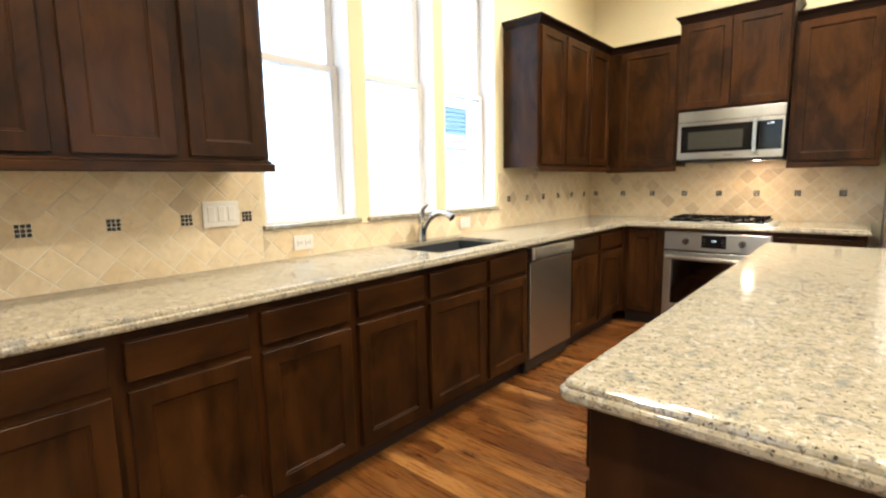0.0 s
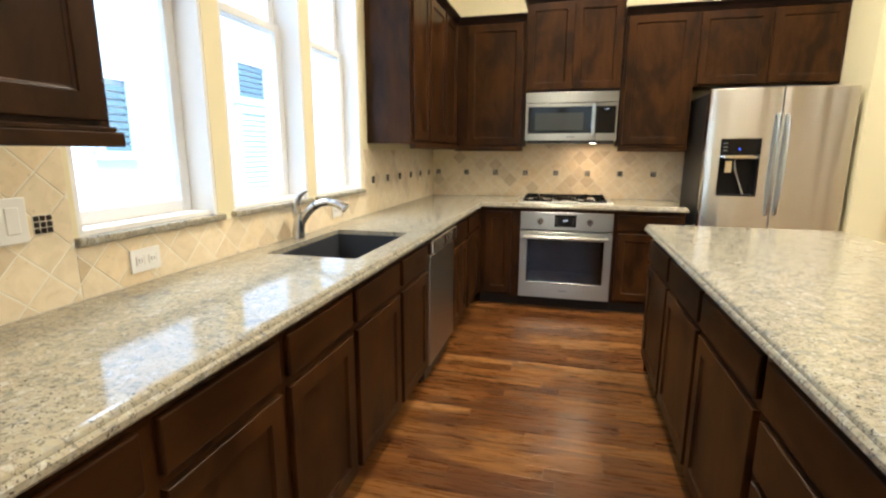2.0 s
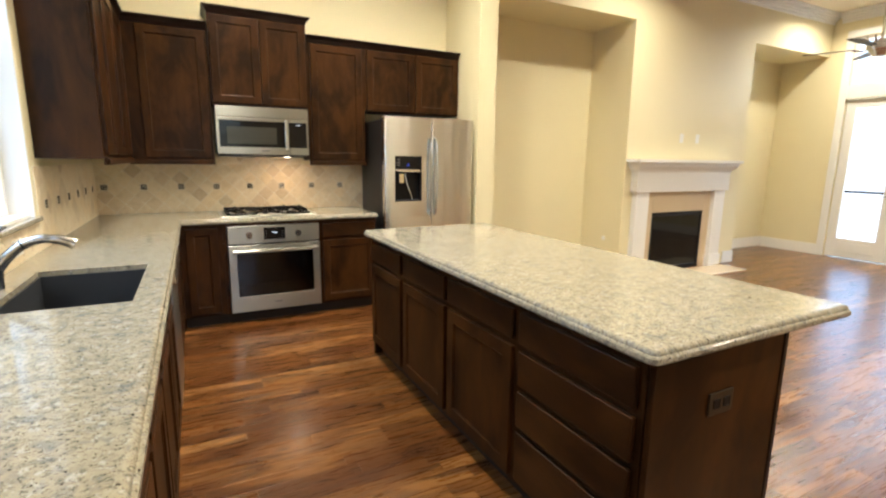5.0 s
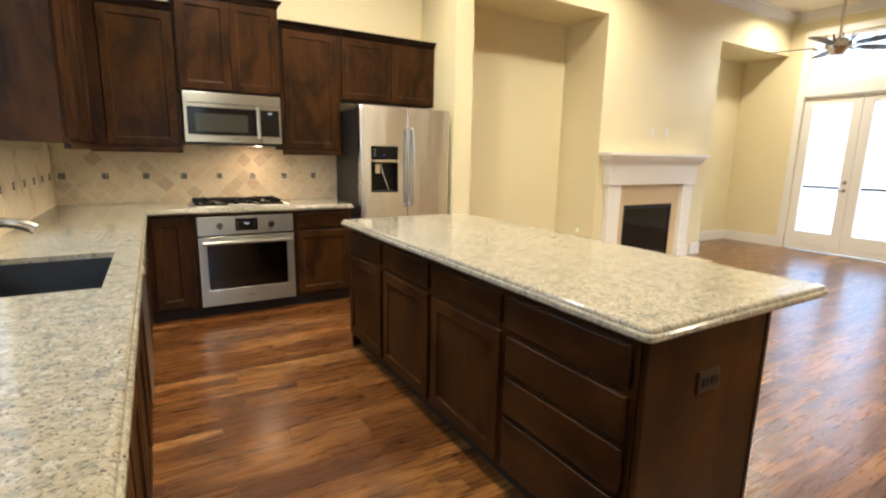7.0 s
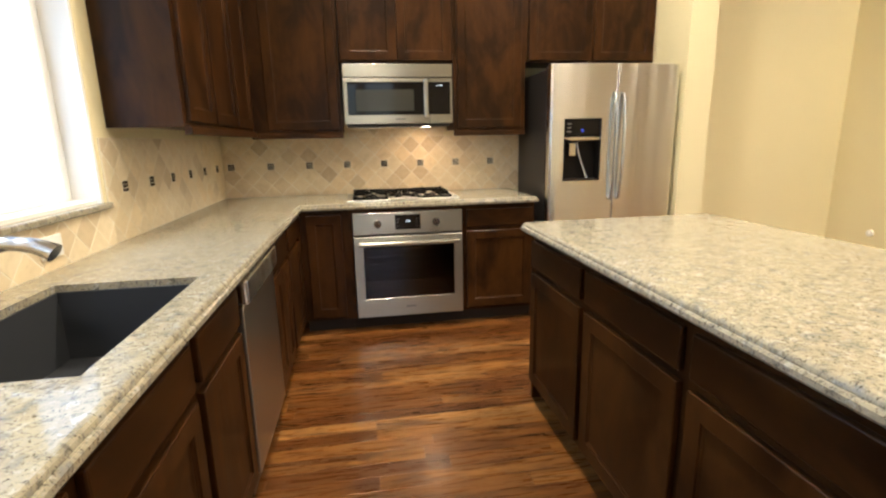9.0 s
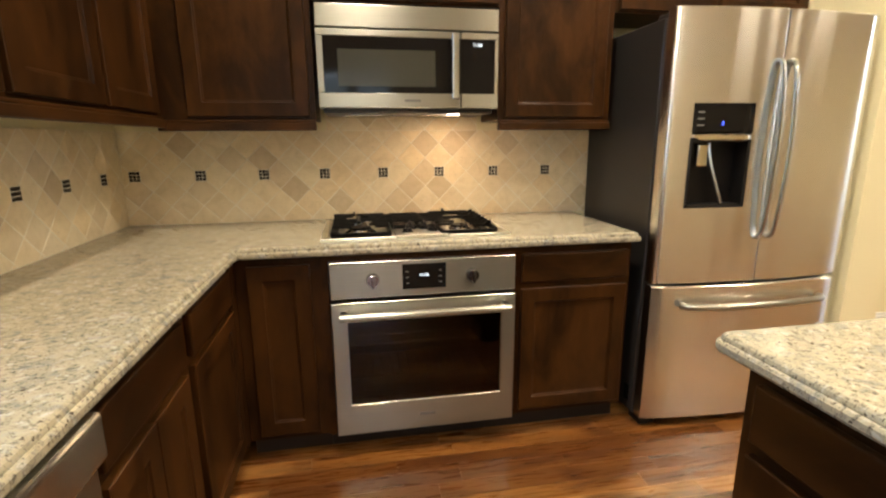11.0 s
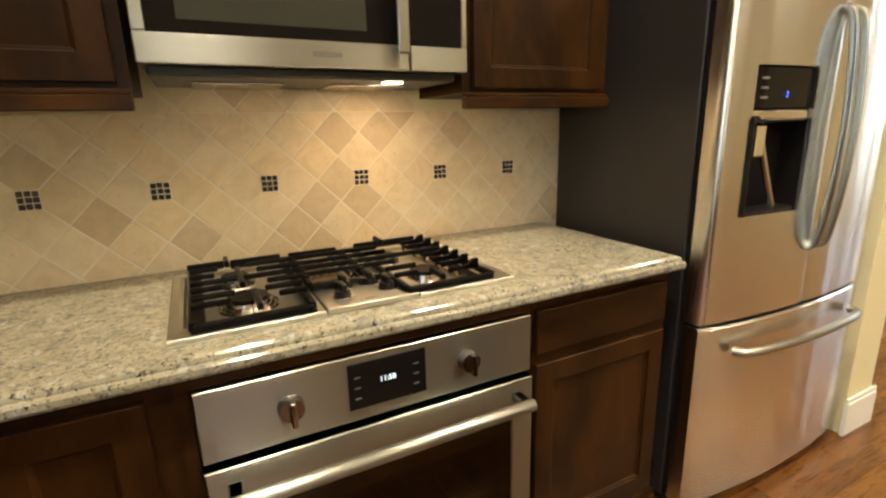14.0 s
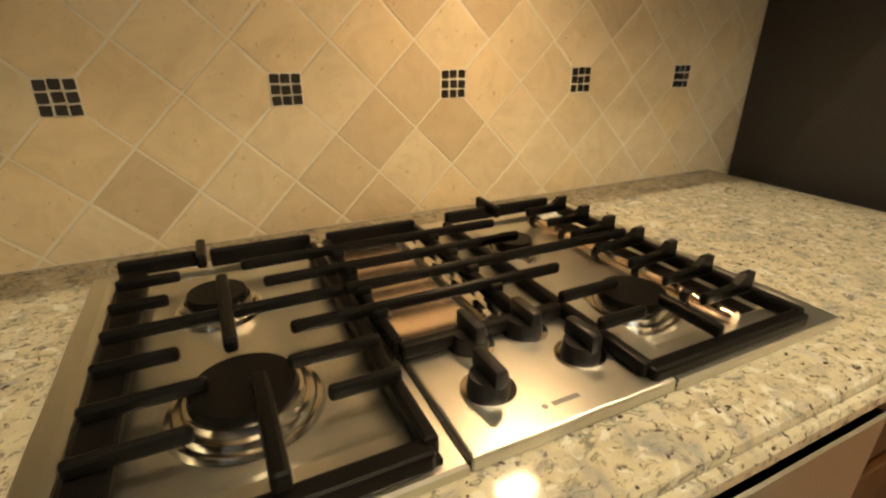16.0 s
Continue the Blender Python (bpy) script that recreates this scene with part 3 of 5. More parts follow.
def faucet(m):
    f = thing("faucet", m, "satin nickel single-lever pull-out kitchen faucet", "faucet")
    bm = bmesh.new()
    disc(bm, (0, 0, 0.004), 0.030, 0.008)
    tube(bm, smooth_path([(0, 0, 0.006), (0.002, 0, 0.05), (0.012, 0, 0.10), (0.02, 0, 0.125)]), [0.031 - 0.0003 * k for k in range(19)], 16)
    part("body", bm, NICKEL, f, smooth=True)
    bm = bmesh.new()
    p = smooth_path([(0.012, 0, 0.075), (0.05, 0, 0.125), (0.10, 0, 0.168), (0.155, 0, 0.185), (0.185, 0, 0.183)])
    tube(bm, p, [0.021 - 0.0002 * k for k in range(len(p))], 14)
    part("spout", bm, NICKEL, f, smooth=True)
    bm = bmesh.new()
    tube(bm, [(0.098, 0, 0.1665), (0.102, 0, 0.1690)], 0.0212, 14)
    part("joint_ring", bm, BLACK_PLASTIC, f)
    bm = bmesh.new()
    p = smooth_path([(0.185, 0, 0.183), (0.215, 0, 0.178), (0.245, 0, 0.166), (0.258, 0, 0.158)])
    tube(bm, p, [0.0165 + 0.0004 * k for k in range(len(p))], 14)
    part("spray_head", bm, NICKEL, f, smooth=True)
    bm = bmesh.new()
    p = smooth_path([(0.004, 0, 0.11), (-0.004, 0, 0.16), (0.012, 0, 0.205), (0.045, 0, 0.232), (0.062, 0, 0.235)])
    tube(bm, p, [0.027 - 0.00095 * k for k in range(len(p))], 12, 0.75)
    part("lever", bm, NICKEL, f, smooth=True)
    return f


faucet(pose(-2.25, 5.45, CT, 0, 0, 0))


# ---- appliances ----
def oven():
    o = thing("wall_oven", pose(-1.35, 7.505, 0.112), "stainless steel wall oven under the cooktop, clock at 11:58", "oven")
    W, H = 0.756, 0.742
    boxes("body", DARK_SIDE, o, (0.02, 0.05, 0.03, 0.58, 0.005, H - 0.005), (W - 0.05, W - 0.02, 0.03, 0.58, 0.005, H - 0.005), (0.05, W - 0.05, 0.55, 0.58, 0.005, H - 0.005),
          (0.05, W - 0.05, 0.03, 0.55, 0.005, 0.10), (0.05, W - 0.05, 0.03, 0.55, 0.545, H - 0.005))
    for z in (0.215, 0.365):
        bm = bmesh.new()
        for y in (0.06, 0.30, 0.53):
            tube(bm, [(0.055, y, z), (W - 0.055, y, z)], 0.004, 6)
        for k in range(16):
            x = 0.075 + k * (W - 0.15) / 15
            tube(bm, [(x, 0.055, z + 0.005), (x, 0.535, z + 0.005)], 0.0025, 6)
        part("oven_rack", bm, CHROME, o, "bright wire oven rack")
    p = boxes("control_panel", STEEL_H, o, (0, W, -0.012, 0.03, 0.592, H), bevel=0.003)
    d = boxes("display", BLACK_GLASS, p, (0.285, 0.462, -0.016, -0.011, 0.622, 0.725))
    words("11:58", 0.017, DIGITS, p, pose(0.372, -0.0165, 0.678, 90))
    for x in (0.168, 0.572):
        k = boxes("knob", DIAL, p, (x - 0.006, x + 0.006, -0.052, -0.028, 0.640, 0.694), bevel=0.003)
        bm = bmesh.new()
        disc(bm, (x, -0.022, 0.667), 0.027, 0.02, 28, 0.024, "Y")
        part("dial", bm, DIAL, p, smooth=True)
    for i in range(3):
        for x in (0.298, 0.432):
            boxes("legend", GREY_PRINT, p, (x, x + 0.013, -0.0166, -0.0158, 0.645 + 0.024 * i, 0.648 + 0.024 * i))
    bm = bmesh.new()
    loops = []
    for a, b, c0, d in ((0.0, W, 0.0, 0.580), (0.062, W - 0.062, 0.135, 0.510)):
        sgn = 1 if a == 0.0 else -1
        for y, r in ((0.03, 0.0), (-0.019, 0.0), (-0.022, 0.003)):
            r *= sgn
            loops.append([bm.verts.new(q) for q in ((a + r, y, c0 + r), (b - r, y, c0 + r), (b - r, y, d - r), (a + r, y, d - r))])
    for u, v in ((0, 1), (1, 2), (2, 5), (5, 4), (4, 3), (3, 0)):
        for k in range(4):
            bm.faces.new((loops[u][k], loops[u][(k + 1) % 4], loops[v][(k + 1) % 4], loops[v][k]))
    door = part("door", bm, STEEL_H, o)
    boxes("window_pane", OVEN_GLASS, door, (0.060, W - 0.060, -0.0185, -0.012, 0.133, 0.512))
    boxes("brand_plate", GREY_PRINT, door, (0.345, 0.411, -0.0228, -0.0218, 0.062, 0.072))
    bm = bmesh.new()
    tube(bm, [(0.035, -0.072, 0.535), (W - 0.035, -0.072, 0.535)], 0.0155, 16)
    for x in (0.05, W - 0.05):
        box(bm, x - 0.013, x + 0.013, -0.072, -0.02, 0.525, 0.547, 0.003)
    part("handle", bm, STEEL_H, door, "brushed steel bar handle", smooth=True)
    return o


oven()


def microwave():
    o = thing("microwave", pose(-1.367, 7.812, 1.452), "stainless steel over-the-range microwave with black glass door", "microwave")
    W, H = 0.775, 0.408
    boxes("body", DARK_SIDE, o, (0.004, W - 0.004, 0.02, 0.338, 0.004, H))
    boxes("bottom_pan", DARK_SIDE, o, (0.015, W - 0.015, 0.03, 0.335, -0.020, 0.003), bevel=0.004)
    for x in (0.10, 0.44):
        boxes("grease_filter", NICKEL, o, (x, x + 0.22, 0.14, 0.32, -0.026, -0.019), bevel=0.002)
    boxes("lamp_lens", HOOD_GLOW, o, (0.565, 0.615, 0.060, 0.09, -0.024, -0.0195))
    boxes("top_grille", STEEL_H, o, (0, W, -0.012, 0.03, 0.318, H), bevel=0.004, segs=2)
    door = boxes("door", STEEL_H, o, (0, 0.605, -0.014, 0.03, 0.0, 0.062), (0, 0.605, -0.014, 0.03, 0.285, 0.313), (0, 0.028, -0.014, 0.03, 0.062, 0.285), bevel=0.003)
    boxes("glass", BLACK_GLASS, door, (0.026, 0.604, -0.012, -0.004, 0.060, 0.287))
    boxes("screen", MW_GLASS, door, (0.085, 0.495, -0.0135, -0.0118, 0.088, 0.235))
    bm = bmesh.new()
    box(bm, 0.562, 0.594, -0.050, -0.034, 0.035, 0.305, 0.005, 2)
    for z in (0.045, 0.275):
        box(bm, 0.568, 0.588, -0.036, -0.010, z, z + 0.02, 0.002)
    part("handle", bm, STEEL_V, door, "wide flat steel handle")
    boxes("brand_plate", GREY_PRINT, door, (0.36, 0.43, -0.0150, -0.0138, 0.026, 0.036))
    panel = boxes("control_panel", STEEL_H, o, (0.608, W, -0.014, 0.03, 0.0, 0.062), (0.608, W, -0.014, 0.03, 0.285, 0.313), (0.757, W, -0.014, 0.03, 0.062, 0.285), bevel=0.003)
    boxes("key_glass", BLACK_GLASS, panel, (0.607, 0.758, -0.012, -0.004, 0.060, 0.287))
    words("11:58", 0.018, DIGITS, panel, pose(0.680, -0.0128, 0.262, 90))
    return o


microwave()


def door_skin(bm, x0, x1, z0, z1, bulge, y=0.0, xc=0.475, half=0.475, n=14, depth=0.06, ends=(1, 1), rims=(1, 1)):
    """A front that bows outwards over the whole width of the refrigerator."""
    cols = []
    for i in range(n + 1):
        x = x0 + (x1 - x0) * i / n
        e = min(i if ends[0] else 2, n - i if ends[1] else 2)
        edge = (0.010, 0.002, 0.0)[min(e, 2)]
        r0, r1 = 0.006 * rims[0], 0.006 * rims[1]
        yy = y - bulge * (1 - ((x - xc) / half) ** 2) + edge
        cols.append([bm.verts.new(q) for q in ((x, yy + r0, z0), (x, yy, z0 + 0.006), (x, yy, z1 - 0.006), (x, yy + r1, z1), (x, y + depth, z1), (x, y + depth, z0))])
    for a, b in zip(cols, cols[1:]):
        for k in range(6):
            bm.faces.new((a[k], b[k], b[(k + 1) % 6], a[(k + 1) % 6]))
    bm.faces.new(cols[0])
    bm.faces.new(cols[-1][::-1])


def fridge():
    f = thing("refrigerator", pose(0.02, 7.455, 0), "stainless steel french-door refrigerator with dark grey sides", "refrigerator")
    W, H = 0.95, 1.815
    boxes("body", DARK_SIDE, f, (0.004, W - 0.004, 0.085, 0.69, 0.03, H - 0.025), bevel=0.004)
    for x in (0.02, W - 0.12):
        boxes("hinge_cover", DARK_SIDE, f, (x, x + 0.10, 0.03, 0.16, H - 0.025, H - 0.004), bevel=0.004)
    for x in (0.01, W - 0.09):
        boxes("foot", BLACK_PLASTIC, f, (x, x + 0.08, 0.03, 0.12, 0, 0.03), bevel=0.004)
    boxes("side_label", NICKEL, f, (0.0025, 0.0045, 0.120, 0.160, 0.075, 0.155), bevel=0.0005, label="small pale metal plate low on the side")
    zs = 0.692
    # door leaf with the dispenser, made as a ring round its recess
    bm = bmesh.new()
    dx0, dx1, dz0, dz1 = 0.100, 0.365, 1.03, 1.455
    door_skin(bm, 0.0, dx0, zs + 0.006, H, 0.036, ends=(1, 0))
    door_skin(bm, dx1, W / 2 - 0.003, zs + 0.006, H, 0.036, ends=(0, 1))
    door_skin(bm, dx0, dx1, zs + 0.006, dz0, 0.036, ends=(0, 0), rims=(1, 0))
    door_skin(bm, dx0, dx1, dz1, H, 0.036, ends=(0, 0), rims=(0, 1))
    left = part("left_door", bm, STEEL_FRIDGE, f, "steel door with water dispenser", smooth=True)
    disp = boxes("dispenser", BLACK_PLASTIC, left, (dx0, dx0 + 0.006, -0.022, 0.055, dz0, 1.31), (dx1 - 0.006, dx1, -0.024, 0.055, dz0, 1.31), (dx0, dx1, 0.045, 0.055, dz0, 1.31),
                 (dx0, dx1, -0.018, 0.05, dz0, dz0 + 0.012), (dx0, dx1, -0.018, 0.05, 1.30, 1.318))
    bm = bmesh.new()
    door_skin(bm, dx0 + 0.001, dx1 - 0.001, 1.335, dz1 - 0.001, 0.034)
    part("key_panel", bm, BLACK_GLASS, left)
    bm = bmesh.new()
    door_skin(bm, dx0 + 0.001, dx1 - 0.001, 1.306, 1.334, 0.040)
    part("trim_strip", bm, CHROME, left)
    words("2", 0.022, BLUE_DIGIT, left, pose(0.225, -0.030, 1.375, 90), "blue_digit")
    for i in range(3):
        for x in (0.120, 0.300):
            boxes("key_legend", GREY_PRINT, left, (x, x + 0.026, -0.0265 if x > 0.2 else -0.0215, -0.015, 1.365 + 0.026 * i, 1.371 + 0.026 * i))
    bm = bmesh.new()
    box(bm, 0.145, 0.195, -0.005, 0.02, 1.20, 1.295, 0.006, 2)
    part("paddle", bm, CHROME, left, "chrome ice paddle")
    bm = bmesh.new()
    tube(bm, smooth_path([(0.215, 0.03, 1.30), (0.225, 0.02, 1.22), (0.255, 0.012, 1.13), (0.285, 0.005, 1.045)]), 0.010, 8)
    part("chute", bm, NICKEL, left)
    bm = bmesh.new()
    door_skin(bm, W / 2 + 0.003, W, zs + 0.006, H, 0.036)
    right = part("right_door", bm, STEEL_FRIDGE, f, smooth=True)
    bm = bmesh.new()
    door_skin(bm, 0.0, W, 0.045, zs - 0.006, 0.036, n=24)
    low = part("freezer_drawer", bm, STEEL_FRIDGE, f, smooth=True)
    for x, par in ((W / 2 - 0.030, left), (W / 2 + 0.030, right)):
        bm = bmesh.new()
        p = smooth_path([(x, -0.036, 0.90), (x, -0.060, 0.93), (x, -0.078, 1.08), (x, -0.085, 1.26), (x, -0.078, 1.44), (x, -0.060, 1.59), (x, -0.036, 1.62)])
        tube(bm, p, 0.0165, 12, 0.62)
        part("handle", bm, STEEL_V, par, "long curved steel handle", smooth=True)
    bm = bmesh.new()
    p = smooth_path([(0.12, -0.03, 0.605), (0.15, -0.065, 0.605), (0.30, -0.085, 0.605), (W / 2, -0.092, 0.605), (W - 0.30, -0.085, 0.605), (W - 0.15, -0.065, 0.605), (W - 0.12, -0.03, 0.605)])
    tube(bm, p, 0.0145, 12)
    part("handle", bm, STEEL_H, low, "long bowed steel handle", smooth=True)
    return f


fridge()


def dishwasher():
    d = thing("dishwasher", pose(FX - 0.002, 5.886, 0, 0, 0, 90), "stainless steel dishwasher with a pale control strip, door closed", "dishwasher")
    boxes("body", DARK_SIDE, d, (0.004, 0.592, 0.03, 0.58, 0.02, 0.875))
    boxes("door", STEEL_DW, d, (0.003, 0.593, -0.006, 0.03, 0.115, 0.770), bevel=0.004)
    boxes("control_strip", STEEL_FRIDGE, d, (0.003, 0.593, -0.030, 0.03, 0.778, 0.872), bevel=0.012, segs=4, label="pale steel control strip")
    boxes("kick_plate", BLACK_PLASTIC, d, (0.003, 0.593, 0.05, 0.07, 0.0, 0.11))
    bm = bmesh.new()
    disc(bm, (0.30, -0.024, 0.80), 0.011, 0.006, 20, axis="Y")
    part("badge", bm, GREY_PRINT, d)
    return d


dishwasher()


# ---- windows of the kitchen ----
def sash_window(i, m, width):
    """A white double-hung window; local -x is outdoors, local y runs along the wall."""
    w = thing("window_%d" % i, m, "white double-hung window, closed, over a granite sill", "window", kind="structure")
    h, b = width / 2, HEAD - SILL
    # jamb linings
    for n, d in (("jamb", (-0.155, -0.002, -h + 0.001, -h + 0.016, 0.0, b)), ("jamb", (-0.155, -0.002, h - 0.016, h - 0.001, 0.0, b)), ("head_lining", (-0.155, -0.002, -h + 0.016, h - 0.016, b - 0.016, b - 0.001))):
        boxes(n, WHITE, w, d)
    mid = 1.945 - SILL
    for z0, z1, x in ((0.02, mid + 0.02, -0.105), (mid - 0.02, b - 0.017, -0.135)):
        f = boxes("sash", WHITE, w, (x - 0.028, x, -h + 0.017, -h + 0.062, z0, z1), (x - 0.028, x, h - 0.062, h - 0.017, z0, z1), (x - 0.028, x, -h + 0.062, h - 0.062, z0, z0 + 0.045), (x - 0.028, x, -h + 0.062, h - 0.062, z1 - 0.038, z1), bevel=0.003)
        p = boxes("pane", GLASS, f, (x - 0.016, x - 0.012, -h + 0.060, h - 0.060, z0 + 0.043, z1 - 0.036))
        p.visible_shadow = False
    boxes("sill_board", WHITE, w, (-0.155, -0.02, -h + 0.016, h - 0.016, 0.001, 0.02), bevel=0.003)
    bm = bmesh.new()
    box(bm, -0.075, 0.026, -h - 0.018, h + 0.018, -0.020, 0.004, 0.006, 2)
    part("granite_sill", bm, GRANITE, w, "polished granite sill")


for i, (a, b) in enumerate(WINDOWS):
    sash_window(i + 1, pose(XW, (a + b) / 2, SILL), b - a)
for i in (0, 2):
    sash_window(4 + i // 2, pose((SW[i] + SW[i + 1]) / 2, YS, SILL, 0, 0, 90), SW[i + 1] - SW[i])


# ---- living room ----
def garden_doors():
    d = thing("door_1", pose(XE, 0, 0), "white glazed double garden door with glazed transom above, closed", "door", kind="structure")
    y0, y1 = DOOR_Y0, DOOR_Y1
    boxes("casing", WHITE, d, (-0.022, -0.001, y0 - 0.10, y0, 0, TRAN_1 + 0.10), (-0.022, -0.001, y1, y1 + 0.10, 0, TRAN_1 + 0.10), (-0.022, -0.001, y0, y1, TRAN_1, TRAN_1 + 0.10), (-0.020, -0.001, y0, y1, DOOR_TOP, TRAN_0), bevel=0.003)
    mid = (y0 + y1) / 2
    for a, b in ((y0 + 0.005, mid - 0.003), (mid + 0.003, y1 - 0.005)):
        leaf = boxes("leaf", WHITE, d, (0.03, 0.075, a, a + 0.125, 0.01, DOOR_TOP - 0.01), (0.03, 0.075, b - 0.125, b, 0.01, DOOR_TOP - 0.01), (0.03, 0.075, a + 0.125, b - 0.125, 0.01, 0.30), (0.03, 0.075, a + 0.125, b - 0.125, DOOR_TOP - 0.14, DOOR_TOP - 0.01), bevel=0.003)
        p = boxes("pane", GLASS, leaf, (0.050, 0.055, a + 0.120, b - 0.120, 0.29, DOOR_TOP - 0.13))
        p.visible_shadow = False
        boxes("bottom_panel", WHITE, leaf, (0.024, 0.032, a + 0.17, b - 0.17, 0.10, 0.24), bevel=0.003)
    for y in (mid + 0.06,):
        bm = bmesh.new()
        for z in (0.98, 1.10):
            disc(bm, (0.018, y, z), 0.027, 0.024, 18, axis="X")
        tube(bm, [(0.012, y, 0.98), (-0.03, y, 0.98), (-0.035, y + 0.09, 0.975)], 0.009, 8)
        part("lever_handle", bm, NICKEL, d, "satin nickel lever handle and deadbolt", smooth=True)
    t = boxes("transom_frame", WHITE, d, (0.03, 0.075, y0, y1, TRAN_0, TRAN_0 + 0.05), (0.03, 0.075, y0, y1, TRAN_1 - 0.05, TRAN_1), *[(0.03, 0.075, y - 0.025, y + 0.025, TRAN_0 + 0.05, TRAN_1 - 0.05) for y in (y0 + 0.025, mid, y1 - 0.025)],
              *[(0.045, 0.060, y - 0.009, y + 0.009, TRAN_0 + 0.05, TRAN_1 - 0.05) for y in ((y0 + mid) / 2, (y1 + mid) / 2)], (0.045, 0.060, y0 + 0.05, y1 - 0.05, 2.98, 2.998))
    p = boxes("pane", GLASS, t, (0.052, 0.056, y0 + 0.04, y1 - 0.04, TRAN_0 + 0.04, TRAN_1 - 0.04))
    p.visible_shadow = False


garden_doors()


def fireplace():
    f = thing("fireplace", pose(4.13, YL, 0), "white painted fireplace surround with cream marble slips and black firebox", "fireplace")
    # legs, frieze and stepped shelf
    for x in (-0.86, 0.64):
        leg = boxes("pilaster", WHITE, f, (x, x + 0.22, -0.085, -0.002, 0.0, 1.06), bevel=0.004)
        boxes("plinth", WHITE, leg, (x - 0.012, x + 0.232, -0.105, -0.002, 0.0, 0.17), bevel=0.004)
        boxes("sunk_panel", WHITE, leg, (x + 0.045, x + 0.175, -0.089, -0.084, 0.24, 0.98), bevel=0.003)
    boxes("frieze", WHITE, f, (-0.90, 0.90, -0.105, -0.002, 1.06, 1.30), bevel=0.004)
    bm = bmesh.new()
    prof = [(0.0, 1.30), (0.012, 1.33), (0.040, 1.355), (0.062, 1.385), (0.068, 1.42), (0.100, 1.425), (0.100, 1.462)]
    rings = [[bm.verts.new(p) for p in ((-0.90 - k, -0.002, z), (-0.90 - k, -0.105 - k, z), (0.90 + k, -0.105 - k, z), (0.90 + k, -0.002, z))] for k, z in prof]
    for a, b in zip(rings, rings[1:]):
        for k in range(3):
            bm.faces.new((a[k], a[k + 1], b[k + 1], b[k]))
    bm.faces.new(rings[0][::-1])
    bm.faces.new(rings[-1])
    for k in (0, 3):
        bm.faces.new([r[k] for r in rings])
    part("mantel_shelf", bm, WHITE, f)
    boxes("marble_slip", MARBLE, f, (-0.64, -0.50, -0.03, -0.002, 0.0, 1.06), bevel=0.002)
    boxes("marble_slip", MARBLE, f, (0.50, 0.64, -0.03, -0.002, 0.0, 1.06), bevel=0.002)
    boxes("marble_header", MARBLE, f, (-0.50, 0.50, -0.03, -0.002, 0.79, 1.06), bevel=0.002)
    fb = boxes("firebox", FIREBOX, f, (-0.50, 0.50, -0.012, -0.003, 0.0, 0.79))
    boxes("firebox_frame", BLACK_PLASTIC, fb, (-0.50, -0.465, -0.028, -0.012, 0.0, 0.79), (0.465, 0.50, -0.028, -0.012, 0.0, 0.79), (-0.465, 0.465, -0.028, -0.012, 0.735, 0.79), (-0.465, 0.465, -0.028, -0.012, 0.0, 0.06), bevel=0.003)
    boxes("glass_front", BLACK_GLASS, fb, (-0.465, 0.465, -0.018, -0.0125, 0.06, 0.735))
    boxes("hearth", MARBLE, f, (-0.86, 0.86, -0.50, -0.11, 0.0, 0.022), bevel=0.004, label="cream marble hearth slab")


fireplace()
# cover plate above the mantel
tagged(boxes("wall_plate", WHITE_PLASTIC, None, (4.05, 4.12, YL - 0.008, YL - 0.001, 1.68, 1.795), bevel=0.002), "white blank cover plate above the mantel", "wall plate")
tagged(boxes("wall_plate", WHITE_PLASTIC, None, (4.36, 4.43, YL - 0.008, YL - 0.001, 1.68, 1.795), bevel=0.002), "white outlet plate above the mantel", "wall plate")
bm = bmesh.new()
disc(bm, (3.112, 7.72, 0.455), 0.030, 0.016, 20, axis="X")
disc(bm, (3.098, 7.72, 0.455), 0.014, 0.016, 16, 0.011, axis="X")
tagged(part("gas_valve", bm, WHITE_PLASTIC, smooth=True), "round white gas key cover in the niche", "valve")


def skirting(name, x0, x1, y0, y1):
    """White baseboard with a small top bead and a dark shoe line; given by its plan box."""
    bm = bmesh.new()
    box(bm, x0, x1, y0, y1, 0.0, 0.150, 0.002)
    long_x = abs(x1 - x0) > abs(y1 - y0)
    box(bm, x0 + (0 if long_x else 0.003), x1 - (0 if long_x else 0.003), y0 + (0.003 if long_x else 0), y1 - (0.003 if long_x else 0), 0.150, 0.172, 0.002)
    return tagged(part(name, bm, WHITE), "white painted baseboard", "baseboard", kind="structure")


B = 0.016
skirting("baseboard", 1.216, 3.12, 8.139 - B, 8.139)
skirting("baseboard", 3.12 - B - 0.001, 3.119, YL, 8.12)
skirting("baseboard", 1.216, 1.216 + B, YL - 0.02, 8.12)
skirting("baseboard", 0.995, 1.233, YL - 0.021 - B, YL - 0.021)
skirting("baseboard", 5.421, XE - 0.002, 8.139 - B, 8.139)
skirting("baseboard", 5.421, 5.421 + B, YL, 8.12)
skirting("baseboard", 5.20, 5.437, YL - 0.001 - B, YL - 0.001)
skirting("baseboard", XE - 0.001 - B, XE - 0.001, DOOR_Y1 + 0.10, 8.12)
skirting("baseboard", XE - 0.001 - B, XE - 0.001, YS, DOOR_Y0 - 0.10)
skirting("baseboard", 1.6, XE - 0.02, YS + 0.001, YS + 0.001 + B)


